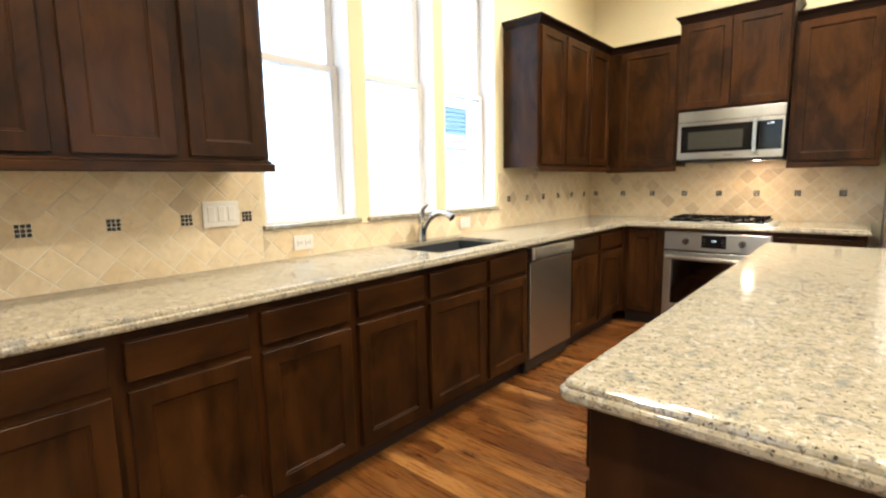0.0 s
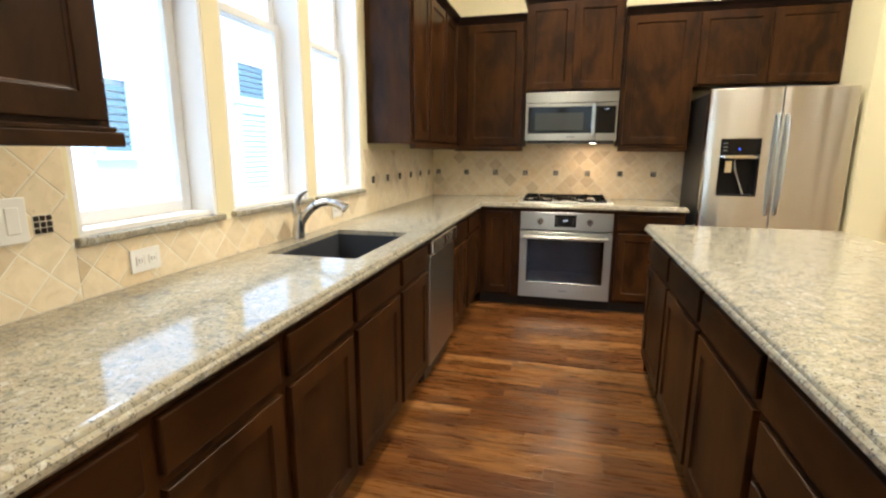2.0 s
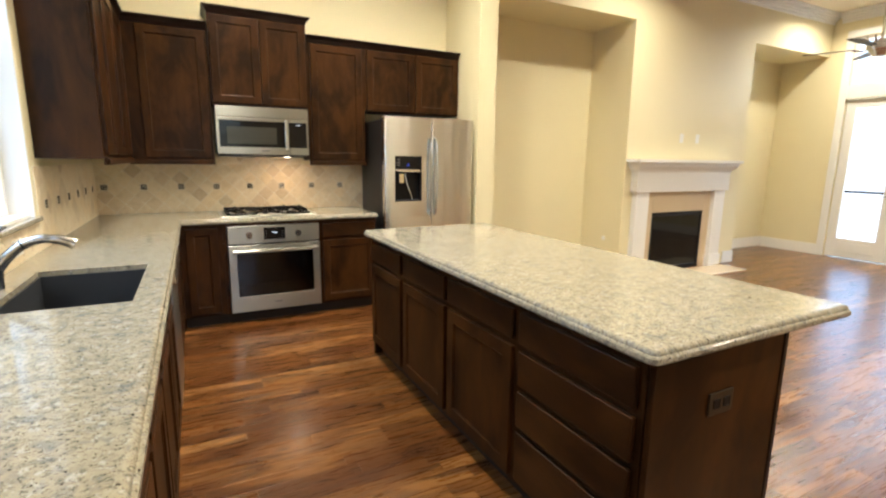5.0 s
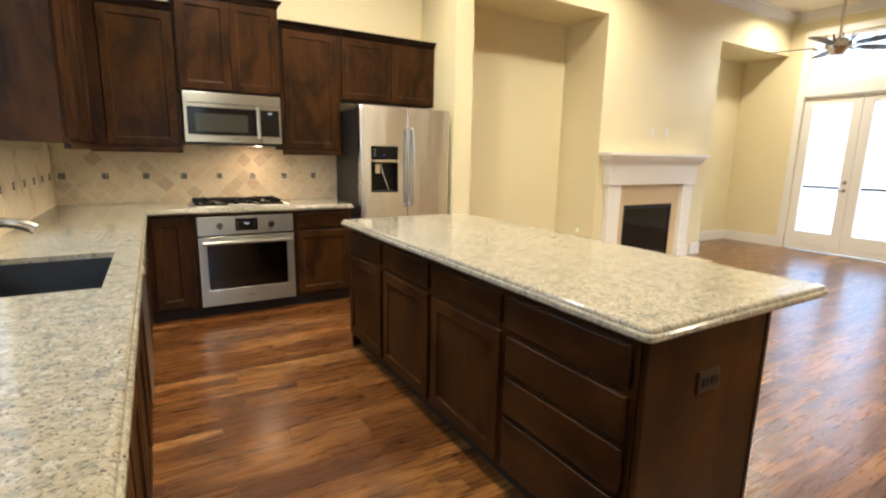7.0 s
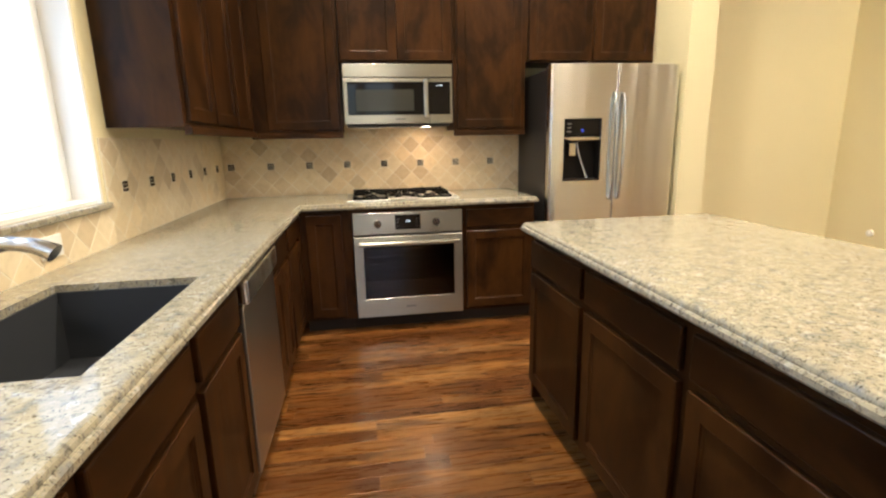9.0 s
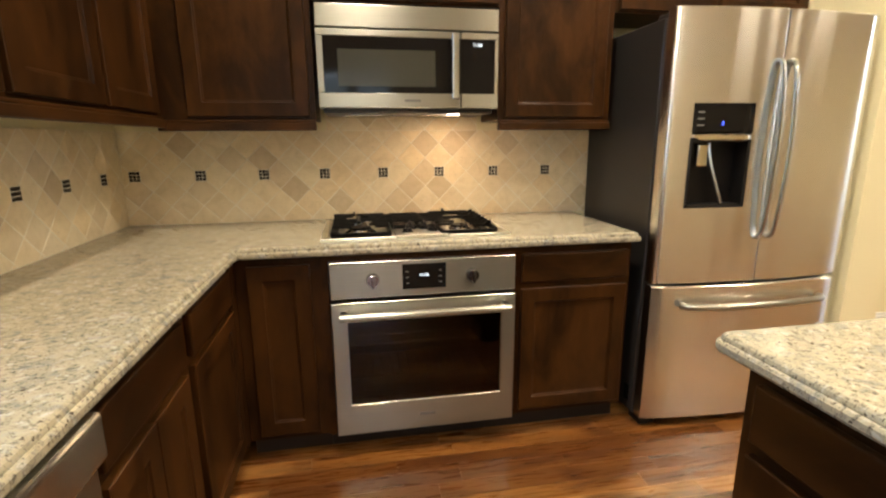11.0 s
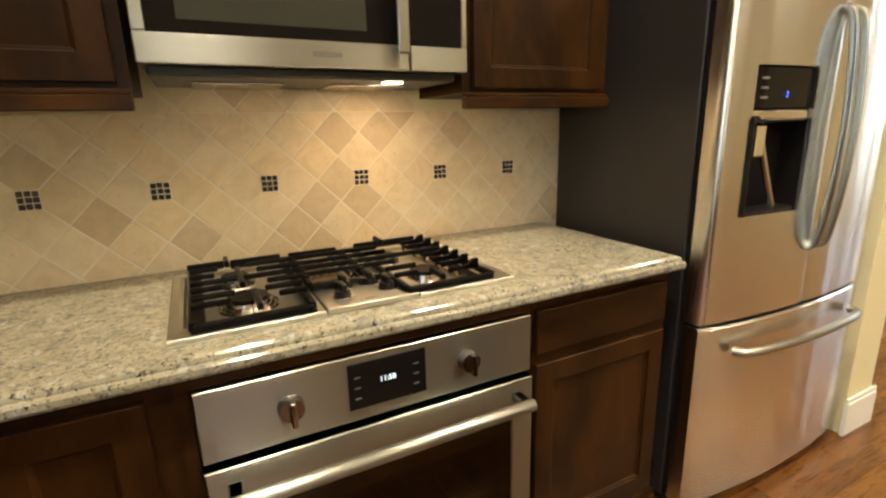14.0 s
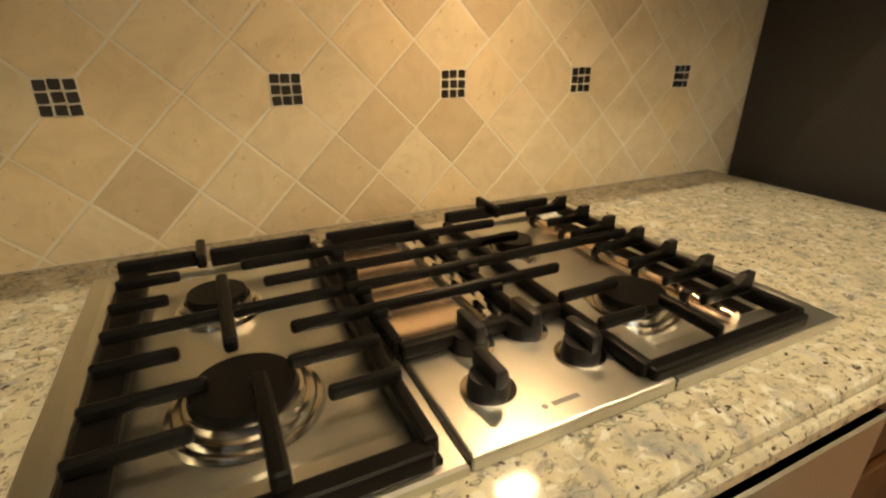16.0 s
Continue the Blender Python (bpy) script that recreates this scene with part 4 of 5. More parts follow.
def crown(name, x0, x1, y0, y1, nx, ny):
    """Ceiling moulding: steps that grow towards the wall top."""
    bm = bmesh.new()
    for d, a, b in ((0.018, -0.150, -0.110), (0.045, -0.110, -0.080), (0.075, -0.080, -0.045), (0.105, -0.045, -0.001)):
        xs = sorted((x0, x1 if x1 != x0 else x0 + nx * d))
        ys = sorted((y0, y1 if y1 != y0 else y0 + ny * d))
        box(bm, xs[0], xs[1], ys[0], ys[1], CEIL + a, CEIL + b, 0.004)
    return tagged(part(name, bm, WHITE), "white painted crown moulding", "moulding", kind="structure")


crown("trim", 1.01, XE - 0.001, YL - 0.001, YL - 0.001, 0, -1)
crown("trim", XE - 0.001, XE - 0.001, YS + 0.01, YL - 0.11, -1, 0)


def ceiling_fan():
    f = thing("ceiling_fan", pose(5.25, 5.98, CEIL), "satin nickel ceiling fan with dark wooden blades, at rest", "ceiling fan")
    bm = bmesh.new()
    disc(bm, (0, 0, -0.03), 0.075, 0.06, 24, 0.05)
    part("canopy", bm, NICKEL, f, smooth=True)
    bm = bmesh.new()
    tube(bm, [(0, 0, -0.05), (0, 0, -0.880)], 0.014, 10)
    part("down_rod", bm, NICKEL, f, smooth=True)
    bm = bmesh.new()
    disc(bm, (0, 0, -0.905), 0.10, 0.05, 28, 0.07)
    disc(bm, (0, 0, -0.955), 0.13, 0.05, 28)
    disc(bm, (0, 0, -0.995), 0.09, 0.03, 28, 0.12)
    part("motor", bm, NICKEL, f, smooth=True)
    bm = bmesh.new()
    disc(bm, (0, 0, -1.035), 0.055, 0.05, 20, 0.085)
    part("cap", bm, NICKEL, f, smooth=True)
    for k in range(10):
        bm = bmesh.new()
        a = radians(36 * k)
        tube(bm, [(0.085 * math.cos(a), 0.085 * math.sin(a), -0.920), (0.135 * math.cos(a), 0.135 * math.sin(a), -0.895), (0.15 * math.cos(a), 0.15 * math.sin(a), -0.850)], 0.008, 6)
        part("finial", bm, NICKEL, f)
    for k in range(5):
        a = radians(72 * k + 39)
        rot = Matrix.Rotation(a, 4, "Z")
        bm = bmesh.new()
        tube(bm, [(0.10, 0, -0.970), (0.16, 0, -0.985), (0.24, 0, -0.970)], 0.012, 8)
        bm.transform(rot)
        arm = part("blade_arm", bm, NICKEL, f)
        bm = bmesh.new()
        out = [(0.21, -0.045), (0.30, -0.062), (0.60, -0.072), (0.68, -0.055), (0.70, 0.0), (0.68, 0.055), (0.60, 0.072), (0.30, 0.062), (0.21, 0.045)]
        lo = [bm.verts.new((x, y, -0.968 - 0.14 * y)) for x, y in out]
        hi = [bm.verts.new((x, y, -0.959 - 0.14 * y)) for x, y in out]
        bm.faces.new(lo[::-1])
        bm.faces.new(hi)
        for i in range(len(out)):
            j = (i + 1) % len(out)
            bm.faces.new((lo[i], lo[j], hi[j], hi[i]))
        bm.transform(rot)
        part("blade", bm, WOOD_TRIM, f, "dark wooden blade")


ceiling_fan()

for cx, cy in CANS:
    c = thing("ceiling_lamp", pose(cx, cy, CEIL), "round white recessed ceiling lamp, lit", "ceiling lamp", "recessed ceiling lamps")
    bm = bmesh.new()
    disc(bm, (0, 0, -0.004), 0.095, 0.008, 28)
    part("trim_ring", bm, WHITE, c)
    bm = bmesh.new()
    disc(bm, (0, 0, -0.0095), 0.068, 0.003, 24)
    part("lens", bm, CAN_GLOW, c)


# ---- plates on the tiles and the island ----
def plate(m, w, h, kind, label, mat=WHITE_PLASTIC, inner=WHITE_PLASTIC):
    """A switch or outlet plate, its face towards local -y."""
    p = thing("wall_plate", m, label, "wall plate")
    boxes("cover", mat, p, (-w / 2, w / 2, -0.007, 0, -h / 2, h / 2), bevel=0.0025, segs=2)
    if kind == "switches":
        for x in (-0.046, 0.0, 0.046):
            boxes("rocker", inner, p, (x - 0.0165, x + 0.0165, -0.010, -0.006, -0.034, 0.034), bevel=0.002)
    else:
        for x in (-0.024, 0.024):
            s = boxes("socket", inner, p, (x - 0.016, x + 0.016, -0.009, -0.006, -0.016, 0.016), bevel=0.003)
            boxes("slot", BLACK_PLASTIC, s, (x - 0.006, x - 0.004, -0.0095, -0.0085, -0.006, 0.006), (x + 0.004, x + 0.006, -0.0095, -0.0085, -0.006, 0.006))
    return p


TILE_T = 0.010
plate(pose(XW + TILE_T, 4.18, 1.175, 0, 0, 90), 0.165, 0.115, "switches", "white three-gang rocker switch plate on the tiles")
plate(pose(XW + TILE_T, 4.60, 1.0, 0, 0, 90), 0.115, 0.075, "outlet", "white outlet plate lying level under the window")
plate(pose(XW + TILE_T, 5.97, 1.005, 0, 0, 90), 0.115, 0.075, "outlet", "white outlet plate beside the sink")
plate(pose(-0.15, 4.007, 0.69), 0.115, 0.075, "outlet", "dark bronze outlet plate on the island end", BRONZE, BLACK_PLASTIC)


# ---- cooktop ----
def cooktop():
    X0, X1, Y0, Y1, Z = -1.376, -0.586, 7.562, 8.042, CT
    c = thing("gas_cooktop", pose((X0 + X1) / 2, (Y0 + Y1) / 2, Z), "stainless steel gas cooktop with black cast iron grates on the worktop", "cooktop")
    W, D = X1 - X0, Y1 - Y0
    w, d = W / 2, D / 2
    g1, g2 = -1.079 - (X0 + X1) / 2, -0.861 - (X0 + X1) / 2
    # deck: two shallow trays beside the centre panel
    for a, b in ((-w - 0.003, g1), (g2, w - 0.012)):
        bm = bmesh.new()
        rings = []
        for i, z in ((0.0, 0.0005), (0.0, 0.009), (0.002, 0.012), (0.020, 0.013), (0.028, 0.011), (0.034, 0.005)):
            fr = i * 1.9 if i > 0.01 else i
            rings.append([bm.verts.new(p) for p in ((a + i, -d + fr, z), (b - i * 0.6, -d + fr, z), (b - i * 0.6, d - i, z), (a + i, d - i, z))])
        for p, q in zip(rings, rings[1:]):
            for n in range(4):
                bm.faces.new((p[n], p[(n + 1) % 4], q[(n + 1) % 4], q[n]))
        bm.faces.new(rings[0][::-1])
        bm.faces.new(rings[-1])
        part("deck", bm, STEEL_TOP, c)
    boxes("centre_panel", STEEL_TOP, c, (g1 + 0.002, g2 - 0.002, -d, d, 0.0005, 0.016), bevel=0.003, segs=2)
    boxes("seam", BLACK_PLASTIC, c, (g1 - 0.0015, g1 + 0.0015, -d + 0.001, d - 0.001, 0.006, 0.0135))
    boxes("seam", BLACK_PLASTIC, c, (g2 - 0.0015, g2 + 0.0015, -d + 0.001, d - 0.001, 0.006, 0.0135))
    boxes("brand_plate", GREY_PRINT, c, (-0.006, 0.022, -d + 0.020, -d + 0.025, 0.0158, 0.0164))
    bm = bmesh.new()
    disc(bm, (-0.014, -d + 0.0225, 0.0161), 0.003, 0.0006, 12)
    part("brand_mark", bm, GREY_PRINT, c)
    # burners
    burners = ((-0.239, -0.095, 0.046), (-0.252, 0.095, 0.034), (0.190, -0.112, 0.040), (0.155, 0.088, 0.029))
    for x, y, r in burners:
        bm = bmesh.new()
        disc(bm, (x, y, 0.008), r * 1.46, 0.005, 40, r * 1.40)
        b = part("burner", bm, BURNER_RING, c, "polished burner ring", smooth=True)
        for k, z, h in ((1.30, 0.013, 0.006), (1.12, 0.019, 0.008)):
            bm = bmesh.new()
            disc(bm, (x, y, z), r * k, h, 40, r * (k - 0.06))
            part("burner_ring", bm, BURNER_RING, b, smooth=True)
        bm = bmesh.new()
        disc(bm, (x, y, 0.0265), r, 0.009, 40, r * 0.94)
        part("burner_cap", bm, CAST_IRON, b, "matt black burner cap", smooth=True)
    # knobs
    for x, y in ((-0.028, -0.112), (0.036, -0.114), (0.062, -0.172), (-0.046, -0.178)):
        bm = bmesh.new()
        disc(bm, (x, y, 0.0175), 0.025, 0.003, 32)
        k = part("knob", bm, CHROME, c)
        bm = bmesh.new()
        disc(bm, (x, y, 0.026), 0.0195, 0.015, 32, 0.0175)
        box(bm, x - 0.0065, x + 0.0065, y - 0.0215, y + 0.0215, 0.030, 0.050, 0.004, 2)
        part("knob_grip", bm, BLACK_PLASTIC, k, "black plastic knob", smooth=True)

    def along_x(bm, x0, x1, y, wd=0.0095, z0=0.036, z1=0.050):
        box(bm, x0, x1, y - wd / 2, y + wd / 2, z0, z1, 0.004, 2)

    def along_y(bm, x, y0, y1, wd=0.012, z0=0.036, z1=0.051):
        box(bm, x - wd / 2, x + wd / 2, y0, y1, z0, z1, 0.004, 2)

    # fingers of the three grates keep to common lines across the top
    lines = (0.130, 0.070, 0.012, -0.044, -0.101, -0.156)
    ya, yb = -0.226, 0.196
    la, lb = -0.350, -0.122
    bm = bmesh.new()
    box(bm, la - 0.010, la + 0.022, ya, yb, 0.013, 0.034, 0.006, 2)
    along_y(bm, lb, ya, yb, 0.014, 0.014, 0.034)
    along_x(bm, la, lb, ya, 0.020, 0.012, 0.030)
    along_x(bm, la - 0.010, -0.270, yb, 0.012, 0.026, 0.047)
    along_x(bm, -0.255, lb, yb, 0.010, 0.020, 0.046)
    for y, tip in zip(lines, (-0.288, -0.298, lb, -0.286, -0.264, -0.275)):
        along_x(bm, la - 0.004, tip, y)
    for y, tip in zip(lines[3:], (-0.190, -0.202, -0.180)):
        along_x(bm, tip, lb + 0.004, y)
    along_y(bm, -0.226, ya - 0.004, -0.112, 0.014)
    along_y(bm, -0.244, -0.055, 0.100, 0.013)
    along_y(bm, -0.264, 0.155, yb + 0.026, 0.012, 0.036, 0.054)
    for x, y in ((la, ya), (lb, ya), (la, yb), (lb, yb)):
        box(bm, x - 0.006, x + 0.006, y - 0.006, y + 0.006, 0.006, 0.018)
    part("left_grate", bm, CAST_IRON, c, "black cast iron grate")
    ca, cb = -0.100, 0.040
    bm = bmesh.new()
    along_y(bm, ca, -0.100, yb, 0.012, 0.018, 0.036)
    along_y(bm, cb, -0.100, yb, 0.012, 0.018, 0.036)
    along_x(bm, ca, 0.088, -0.104, 0.014, 0.018, 0.034)
    along_x(bm, ca, cb, yb, 0.012, 0.022, 0.044)
    for y, a, b in ((lines[0], -0.221, 0.145), (lines[1], -0.201, 0.150), (lines[2], lb, 0.298), (lines[3], lb, 0.133)):
        along_x(bm, a, b, y)
        for x in (ca, cb):
            box(bm, x - 0.009, x + 0.009, y - 0.010, y + 0.010, 0.030, 0.044, 0.004, 2)
    part("centre_grate", bm, CAST_IRON, c, "black cast iron grate")
    ra, rb = 0.094, 0.326
    bm = bmesh.new()
    along_y(bm, ra, ya, yb, 0.013, 0.016, 0.032)
    along_y(bm, rb, ya, yb, 0.014, 0.012, 0.030)
    along_x(bm, ra, rb, ya, 0.018, 0.012, 0.028)
    along_x(bm, ra, rb - 0.030, yb, 0.012, 0.026, 0.047)
    for y in (0.172, 0.113, 0.055, -0.003, -0.060, -0.115, -0.168):
        along_x(bm, 0.236, 0.318, y, 0.009, 0.026, 0.041)
        vs = [bm.verts.new((x, y + d, z)) for d in (-0.0045, 0.0045) for x, z in ((0.255, 0.036), (0.318, 0.030), (0.316, 0.054), (0.302, 0.053), (0.290, 0.042))]
        bm.faces.new(vs[4::-1])
        bm.faces.new(vs[5:])
        for k in range(5):
            bm.faces.new((vs[k], vs[(k + 1) % 5], vs[5 + (k + 1) % 5], vs[5 + k]))
    for y, tip in ((-0.108, 0.168), (-0.169, 0.146), (0.070, 0.150)):
        along_x(bm, ra - 0.010, tip, y)
    along_y(bm, 0.172, 0.160, yb + 0.032, 0.011, 0.036, 0.056)
    along_y(bm, 0.190, ya, -0.150, 0.011, 0.030, 0.045)
    part("right_grate", bm, CAST_IRON, c, "black cast iron grate")
    # tray of the centre burner, its rod, and the rod beside the right fingers
    boxes("centre_tray", REFLECTION_STEEL, c, (ca + 0.010, -0.002, -0.092, 0.188, 0.0162, 0.0185), bevel=0.002)
    boxes("centre_bar", CHROME, c, (0.004, 0.016, -0.085, 0.190, 0.0162, 0.030), (0.020, 0.030, -0.085, 0.190, 0.0162, 0.026), bevel=0.003)
    bm = bmesh.new()
    tube(bm, [(0.262, ya + 0.032, 0.017), (0.252, yb - 0.014, 0.017)], 0.0085, 14)
    part("side_rod", bm, REFLECTION_STEEL, c, "polished steel rod with a warm reflection in its colour", smooth=True)
    for k in range(5):
        bm = bmesh.new()
        disc(bm, (0.2605 - 0.0022 * k, -0.135 + 0.075 * k, 0.017), 0.0105, 0.010, 14, axis="Y")
        part("rod_collar", bm, CAST_IRON, c)
    boxes("side_tray", CAST_IRON, c, (0.274, rb - 0.006, ya + 0.010, yb - 0.008, 0.0055, 0.009), bevel=0.002)


cooktop()


# ---- outdoors ----
bm = bmesh.new()
box(bm, -400, 400, -400, 400, -0.30, -0.20)
tagged(part("ground", bm, wall_paint("pale_concrete_ground", (0.42, 0.41, 0.38), 0.15, 0.8)), "pale concrete and earth around the house", "ground", kind="structure")

# white siding with the blue cast of daylight put into its colour
SIDING = wall_paint("siding_daylight_tint", (0.66, 0.75, 0.86), 0.03, 0.6)
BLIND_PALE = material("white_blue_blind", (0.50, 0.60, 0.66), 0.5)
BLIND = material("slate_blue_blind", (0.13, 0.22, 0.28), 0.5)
house = thing("neighbour_house", pose(-5.6, 5.0, -0.2), "white clapboard house next door with shuttered windows", "house")
bm = bmesh.new()
box(bm, -4.0, 0.0, -9, 9, 0, 6.2)
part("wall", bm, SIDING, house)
bm = bmesh.new()
for k in range(34):
    z = 0.10 + 0.18 * k
    vs = [bm.verts.new(p) for p in ((0.001, -9, z), (0.012, -9, z), (0.006, -9, z + 0.178), (0.001, -9, z + 0.178), (0.001, 9, z), (0.012, 9, z), (0.006, 9, z + 0.178), (0.001, 9, z + 0.178))]
    for q in ((0, 1, 2, 3), (7, 6, 5, 4), (1, 5, 6, 2), (0, 4, 5, 1), (3, 2, 6, 7)):
        bm.faces.new([vs[i] for i in q])
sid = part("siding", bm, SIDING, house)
sid["kind"] = "stuff"
bm = bmesh.new()
vs = [bm.verts.new(p) for p in ((0.5, -9.4, 6.1), (-4.5, -9.4, 6.1), (-2.0, -9.4, 8.2), (0.5, 9.4, 6.1), (-4.5, 9.4, 6.1), (-2.0, 9.4, 8.2))]
for q in ((0, 1, 2), (5, 4, 3), (0, 2, 5, 3), (1, 4, 5, 2), (0, 3, 4, 1)):
    bm.faces.new([vs[i] for i in q])
part("roof", bm, wall_paint("grey_shingle", (0.12, 0.12, 0.12), 0.2, 0.9), house)
for y, z0, z1, w in ((2.52, 1.55, 2.27, 0.32), (4.85, 0.95, 2.10, 0.60), (4.85, 2.32, 2.78, 0.60)):
    win = boxes("window", SIDING, house, (0.02, 0.06, y - w / 2 - 0.09, y - w / 2, z0 - 0.09, z1 + 0.09), (0.02, 0.06, y + w / 2, y + w / 2 + 0.09, z0 - 0.09, z1 + 0.09), (0.02, 0.06, y - w / 2, y + w / 2, z0 - 0.09, z0), (0.02, 0.06, y - w / 2, y + w / 2, z1, z1 + 0.09))
    n = int((z1 - z0) / 0.075)
    for k in range(n):
        bm = bmesh.new()
        box(bm, 0.022, 0.045, y - w / 2, y + w / 2, z0 + 0.075 * k + 0.008, z0 + 0.075 * k + 0.062)
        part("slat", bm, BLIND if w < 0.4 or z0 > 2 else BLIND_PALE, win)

rail = thing("terrace_rail", pose(9.2, 0, -0.2), "thin black iron terrace rail", "railing")
bm = bmesh.new()
box(bm, -0.02, 0.02, 2, 10, 1.12, 1.16)
part("top_rail", bm, BLACK_PLASTIC, rail)
for k in range(5):
    boxes("post", BLACK_PLASTIC, rail, (-0.02, 0.02, 2 + 2 * k - 0.02, 2 + 2 * k + 0.02, 0, 1.12))


# ---- backsplash ----
def clip_box(poly, x0, x1, z0, z1):
    def cut(p, axis, v, keep_less):
        out = []
        for i, b in enumerate(p):
            a = p[i - 1]
            ia, ib = ((q[axis] <= v) == keep_less or q[axis] == v for q in (a, b))
            if ia != ib:
                t = (v - a[axis]) / (b[axis] - a[axis])
                out.append((a[0] + t * (b[0] - a[0]), a[1] + t * (b[1] - a[1])))
            if ib:
                out.append(b)
        return out
    for axis, v, less in ((0, x0, False), (0, x1, True), (1, z0, False), (1, z1, True)):
        poly = cut(poly, axis, v, less)
        if len(poly) < 3:
            return []
    return poly


def tile_mesh(poly, thick=0.008, soft=0.0012):
    """A flat tile outline raised from y 0 towards -y, with a worn, sloping edge."""
    cx = sum(p[0] for p in poly) / len(poly)
    cz = sum(p[1] for p in poly) / len(poly)
    me = bpy.data.meshes.new("tile")
    n = len(poly)
    vs = [(x, 0, z) for x, z in poly] + [(x, -thick + soft, z) for x, z in poly]
    for x, z in poly:
        l = math.hypot(x - cx, z - cz)
        k = max(0.3, 1 - soft * 1.5 / max(l, 1e-6))
        vs.append((cx + (x - cx) * k, -thick, cz + (z - cz) * k))
    fs = [tuple(range(2 * n, 3 * n))]
    for r in (0, n):
        for i in range(n):
            j = (i + 1) % n
            fs.append((r + i, r + j, r + n + j, r + n + i))
    me.from_pydata(vs, [], fs)
    me.materials.append(TILE)
    return me


DG = 0.145
CHIP = bpy.data.meshes.new("mosaic_tile")
tmp = bmesh.new()
box(tmp, -0.0068, 0.0068, -0.0035, 0.0, -0.0068, 0.0068, 0.0012)
tmp.to_mesh(CHIP)
tmp.free()
CHIP.materials.append(MOSAIC)
MZ = 1.157


def backsplash(m, regions, vertex, mosaics, label, dg=DG):
    """Diamond tiles in local x and z; regions: (x0, x1, z0, z1); a lattice corner at vertex."""
    root = thing("backsplash", m, label, "backsplash", kind="structure")
    boxes("grout_bed", GROUT, root, *[(a, b, -0.0078, -0.0005, c, d) for a, b, c, d in regions])
    rnd = random.Random(int(1000 * abs(vertex)) + 5)
    half = dg / 2 - 0.0025
    tile = tile_mesh([(-half, 0), (0, -half), (half, 0), (0, half)])
    for a, b, z0, z1 in regions:
        for i in range(int((a - vertex) / dg * 2) - 3, int((b - vertex) / dg * 2) + 4):
            for j in range(-6, 7):
                if (i + j) % 2 == 0:
                    continue
                cx, cz = vertex + i * dg / 2, MZ + j * dg / 2
                if cx + half < a or cx - half > b or cz + half < z0 or cz - half > z1:
                    continue
                poly = [(cx - half, cz), (cx, cz - half), (cx + half, cz), (cx, cz + half)]
                cl = clip_box(poly, a + 0.001, b - 0.001, z0 + 0.001, z1 - 0.001)
                if len(cl) < 3:
                    continue
                area = 0.5 * abs(sum(cl[k - 1][0] * cl[k][1] - cl[k][0] * cl[k - 1][1] for k in range(len(cl))))
                if area < 0.0001:
                    continue
                whole = all(a < p[0] < b and z0 < p[1] < z1 for p in poly)
                t = new("tile", tile if whole else tile_mesh([(p[0] - cx, p[1] - cz) for p in cl]))
                t.parent = root
                t.location = (cx + rnd.uniform(-0.0005, 0.0005), -0.001 + rnd.uniform(-0.0005, 0.0004), cz)
                if whole:
                    t.rotation_euler = (0, radians(rnd.uniform(-0.7, 0.7)), 0)
    for x in mosaics:
        inset = boxes("mosaic_inset", GROUT, root, (x - 0.0255, x + 0.0255, -0.0102, -0.001, MZ - 0.0255, MZ + 0.0255), bevel=0.001)
        for i in (-1, 0, 1):
            for j in (-1, 0, 1):
                t = new("mosaic_tile", CHIP)
                t.parent = inset
                t.location = (x + 0.0163 * i + rnd.uniform(-0.0006, 0.0006), -0.0096, MZ + 0.0163 * j + rnd.uniform(-0.0006, 0.0006))
                t.rotation_euler = (0, radians(rnd.uniform(-4, 4)), 0)
    return root


TOPZ = 1.365
backsplash(pose(0, YR, 0), [(XW + 0.011, 0.03, CT, TOPZ), (-1.36, -0.60, TOPZ, 1.44)], -1.38, [-1.38 + 0.29 * k for k in range(-3, 5)], "cream travertine diamond tiles with dark mosaic squares behind the cooktop")
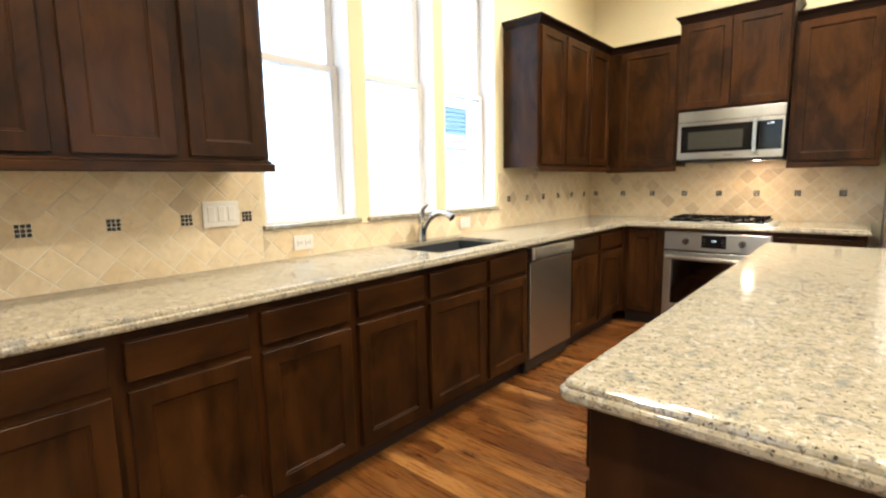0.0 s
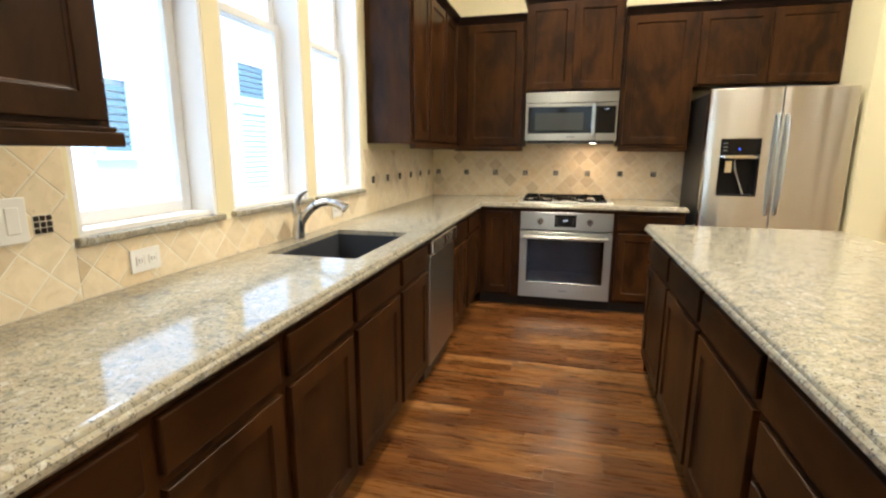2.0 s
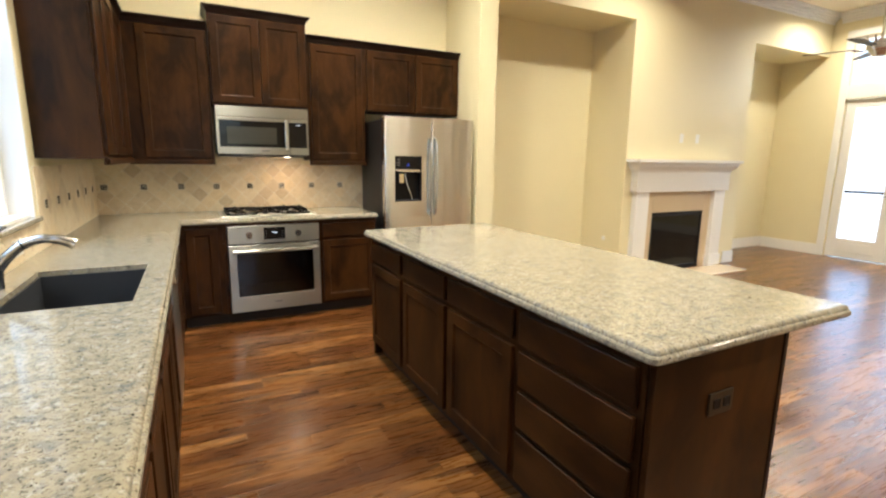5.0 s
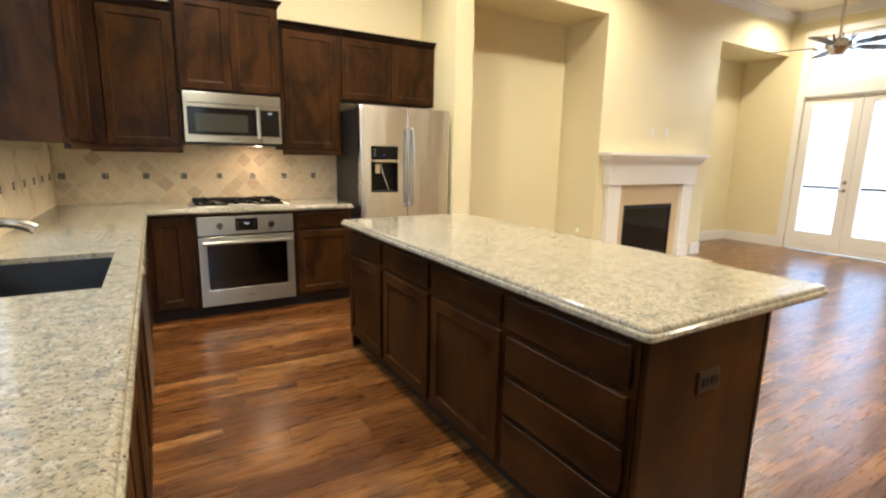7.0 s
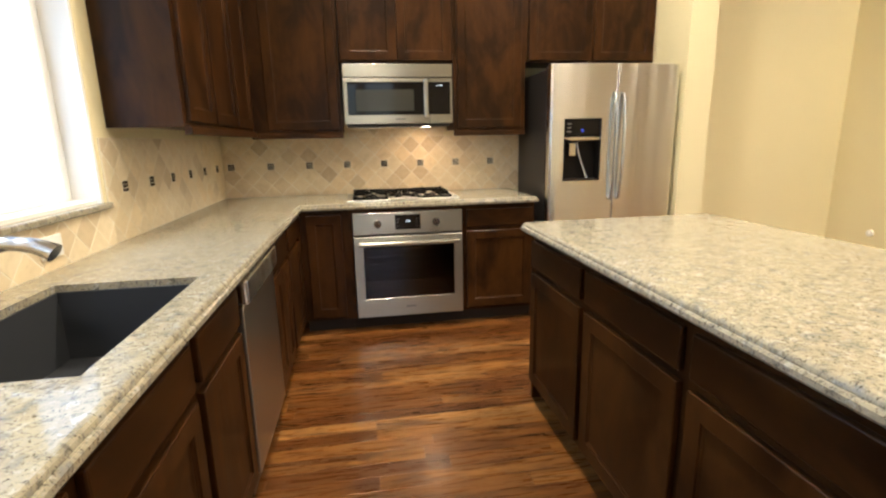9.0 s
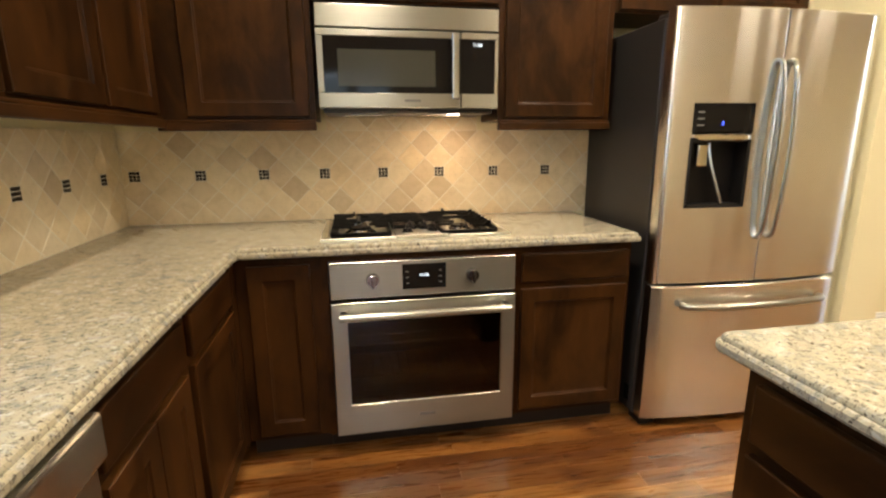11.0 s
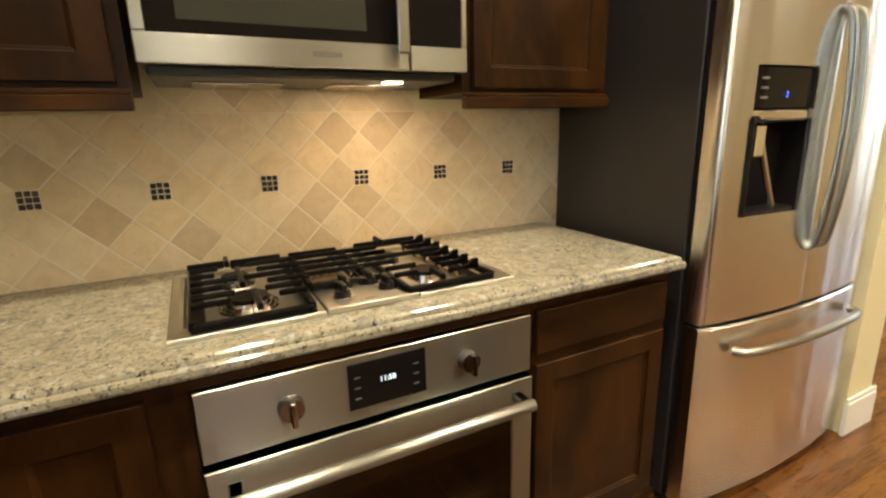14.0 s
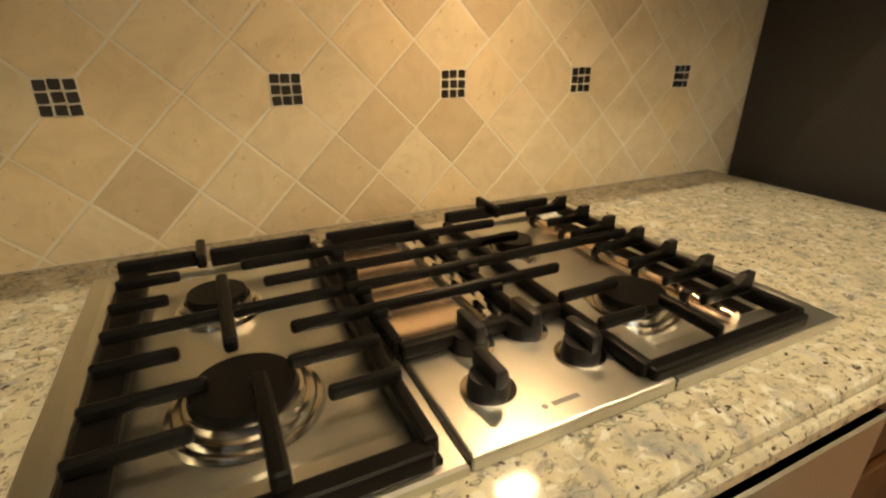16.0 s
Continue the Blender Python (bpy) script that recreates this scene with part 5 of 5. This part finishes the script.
# window wall: local x is world y
under = SILL - 0.020
backsplash(pose(XW, 0, 0, 0, 0, 90), [(4.38, 6.40, CT, under), (6.40, YR - 0.001, CT, TOPZ)], 6.554, [6.554 + 0.284 * k for k in range(6)], "cream travertine diamond tiles with dark mosaic squares under the windows", 0.142)
backsplash(pose(XW, 0, 0, 0, 0, 90), [(2.28, 4.38, CT, TOPZ)], 4.302, [4.302 - 0.272 * k for k in range(7)], "cream travertine diamond tiles with dark mosaic squares under wall cabinets", 0.136)

# ---- floor boards ----
def board_mesh(l, w):
    me = bpy.data.meshes.new("board")
    a, b, e = l / 2 - 0.0003, w / 2 - 0.0003, 0.0005
    vs = [(sx * a, sy * b, -0.012) for sx, sy in ((-1, -1), (1, -1), (1, 1), (-1, 1))] + [(sx * a, sy * b, -e) for sx, sy in ((-1, -1), (1, -1), (1, 1), (-1, 1))] + [(sx * (a - e), sy * (b - e), 0) for sx, sy in ((-1, -1), (1, -1), (1, 1), (-1, 1))]
    fs = [(8, 9, 10, 11)] + [(r + i, r + (i + 1) % 4, r + 4 + (i + 1) % 4, r + 4 + i) for r in (0, 4) for i in range(4)]
    me.from_pydata(vs, [], fs)
    return me, vs, fs


PW = 0.083
rnd = random.Random(11)
stock = {}
vs_all, fs_all = [], []
row = 0
y = YS
while y < YR:
    x = XW - 0.05
    first = 0.05 * rnd.randint(3, 28)
    while x < XE:
        l = round(first or rnd.choice((0.45, 0.6, 0.75, 0.9, 1.1, 1.3, 1.5)), 2)
        l, first = min(l, XE + 0.05 - x), 0
        cx, cy = x + l / 2, y + PW / 2
        near = x + l > -1.75 and x < -0.40 and 3.9 < y < 7.55
        if near:
            if l not in stock:
                stock[l] = board_mesh(l, PW)[0]
                stock[l].materials.append(BOARD)
            t = new("board", stock[l])
            t.parent = floor
            t.location = (cx, cy, rnd.uniform(-0.0004, 0.0))
        else:
            _, vs, fs = board_mesh(l, PW)
            k = len(vs_all)
            vs_all += [(p[0] + cx, p[1] + cy, p[2]) for p in vs]
            fs_all += [tuple(k + i for i in f) for f in fs]
        x += l
    y += PW
me = bpy.data.meshes.new("floor_boards")
me.from_pydata(vs_all, [], fs_all)
me.materials.append(BOARD_JOINED)
rest = new("floor_boards", me)
rest.parent = floor
tagged(rest, "glossy red-brown oak boards", kind="stuff")
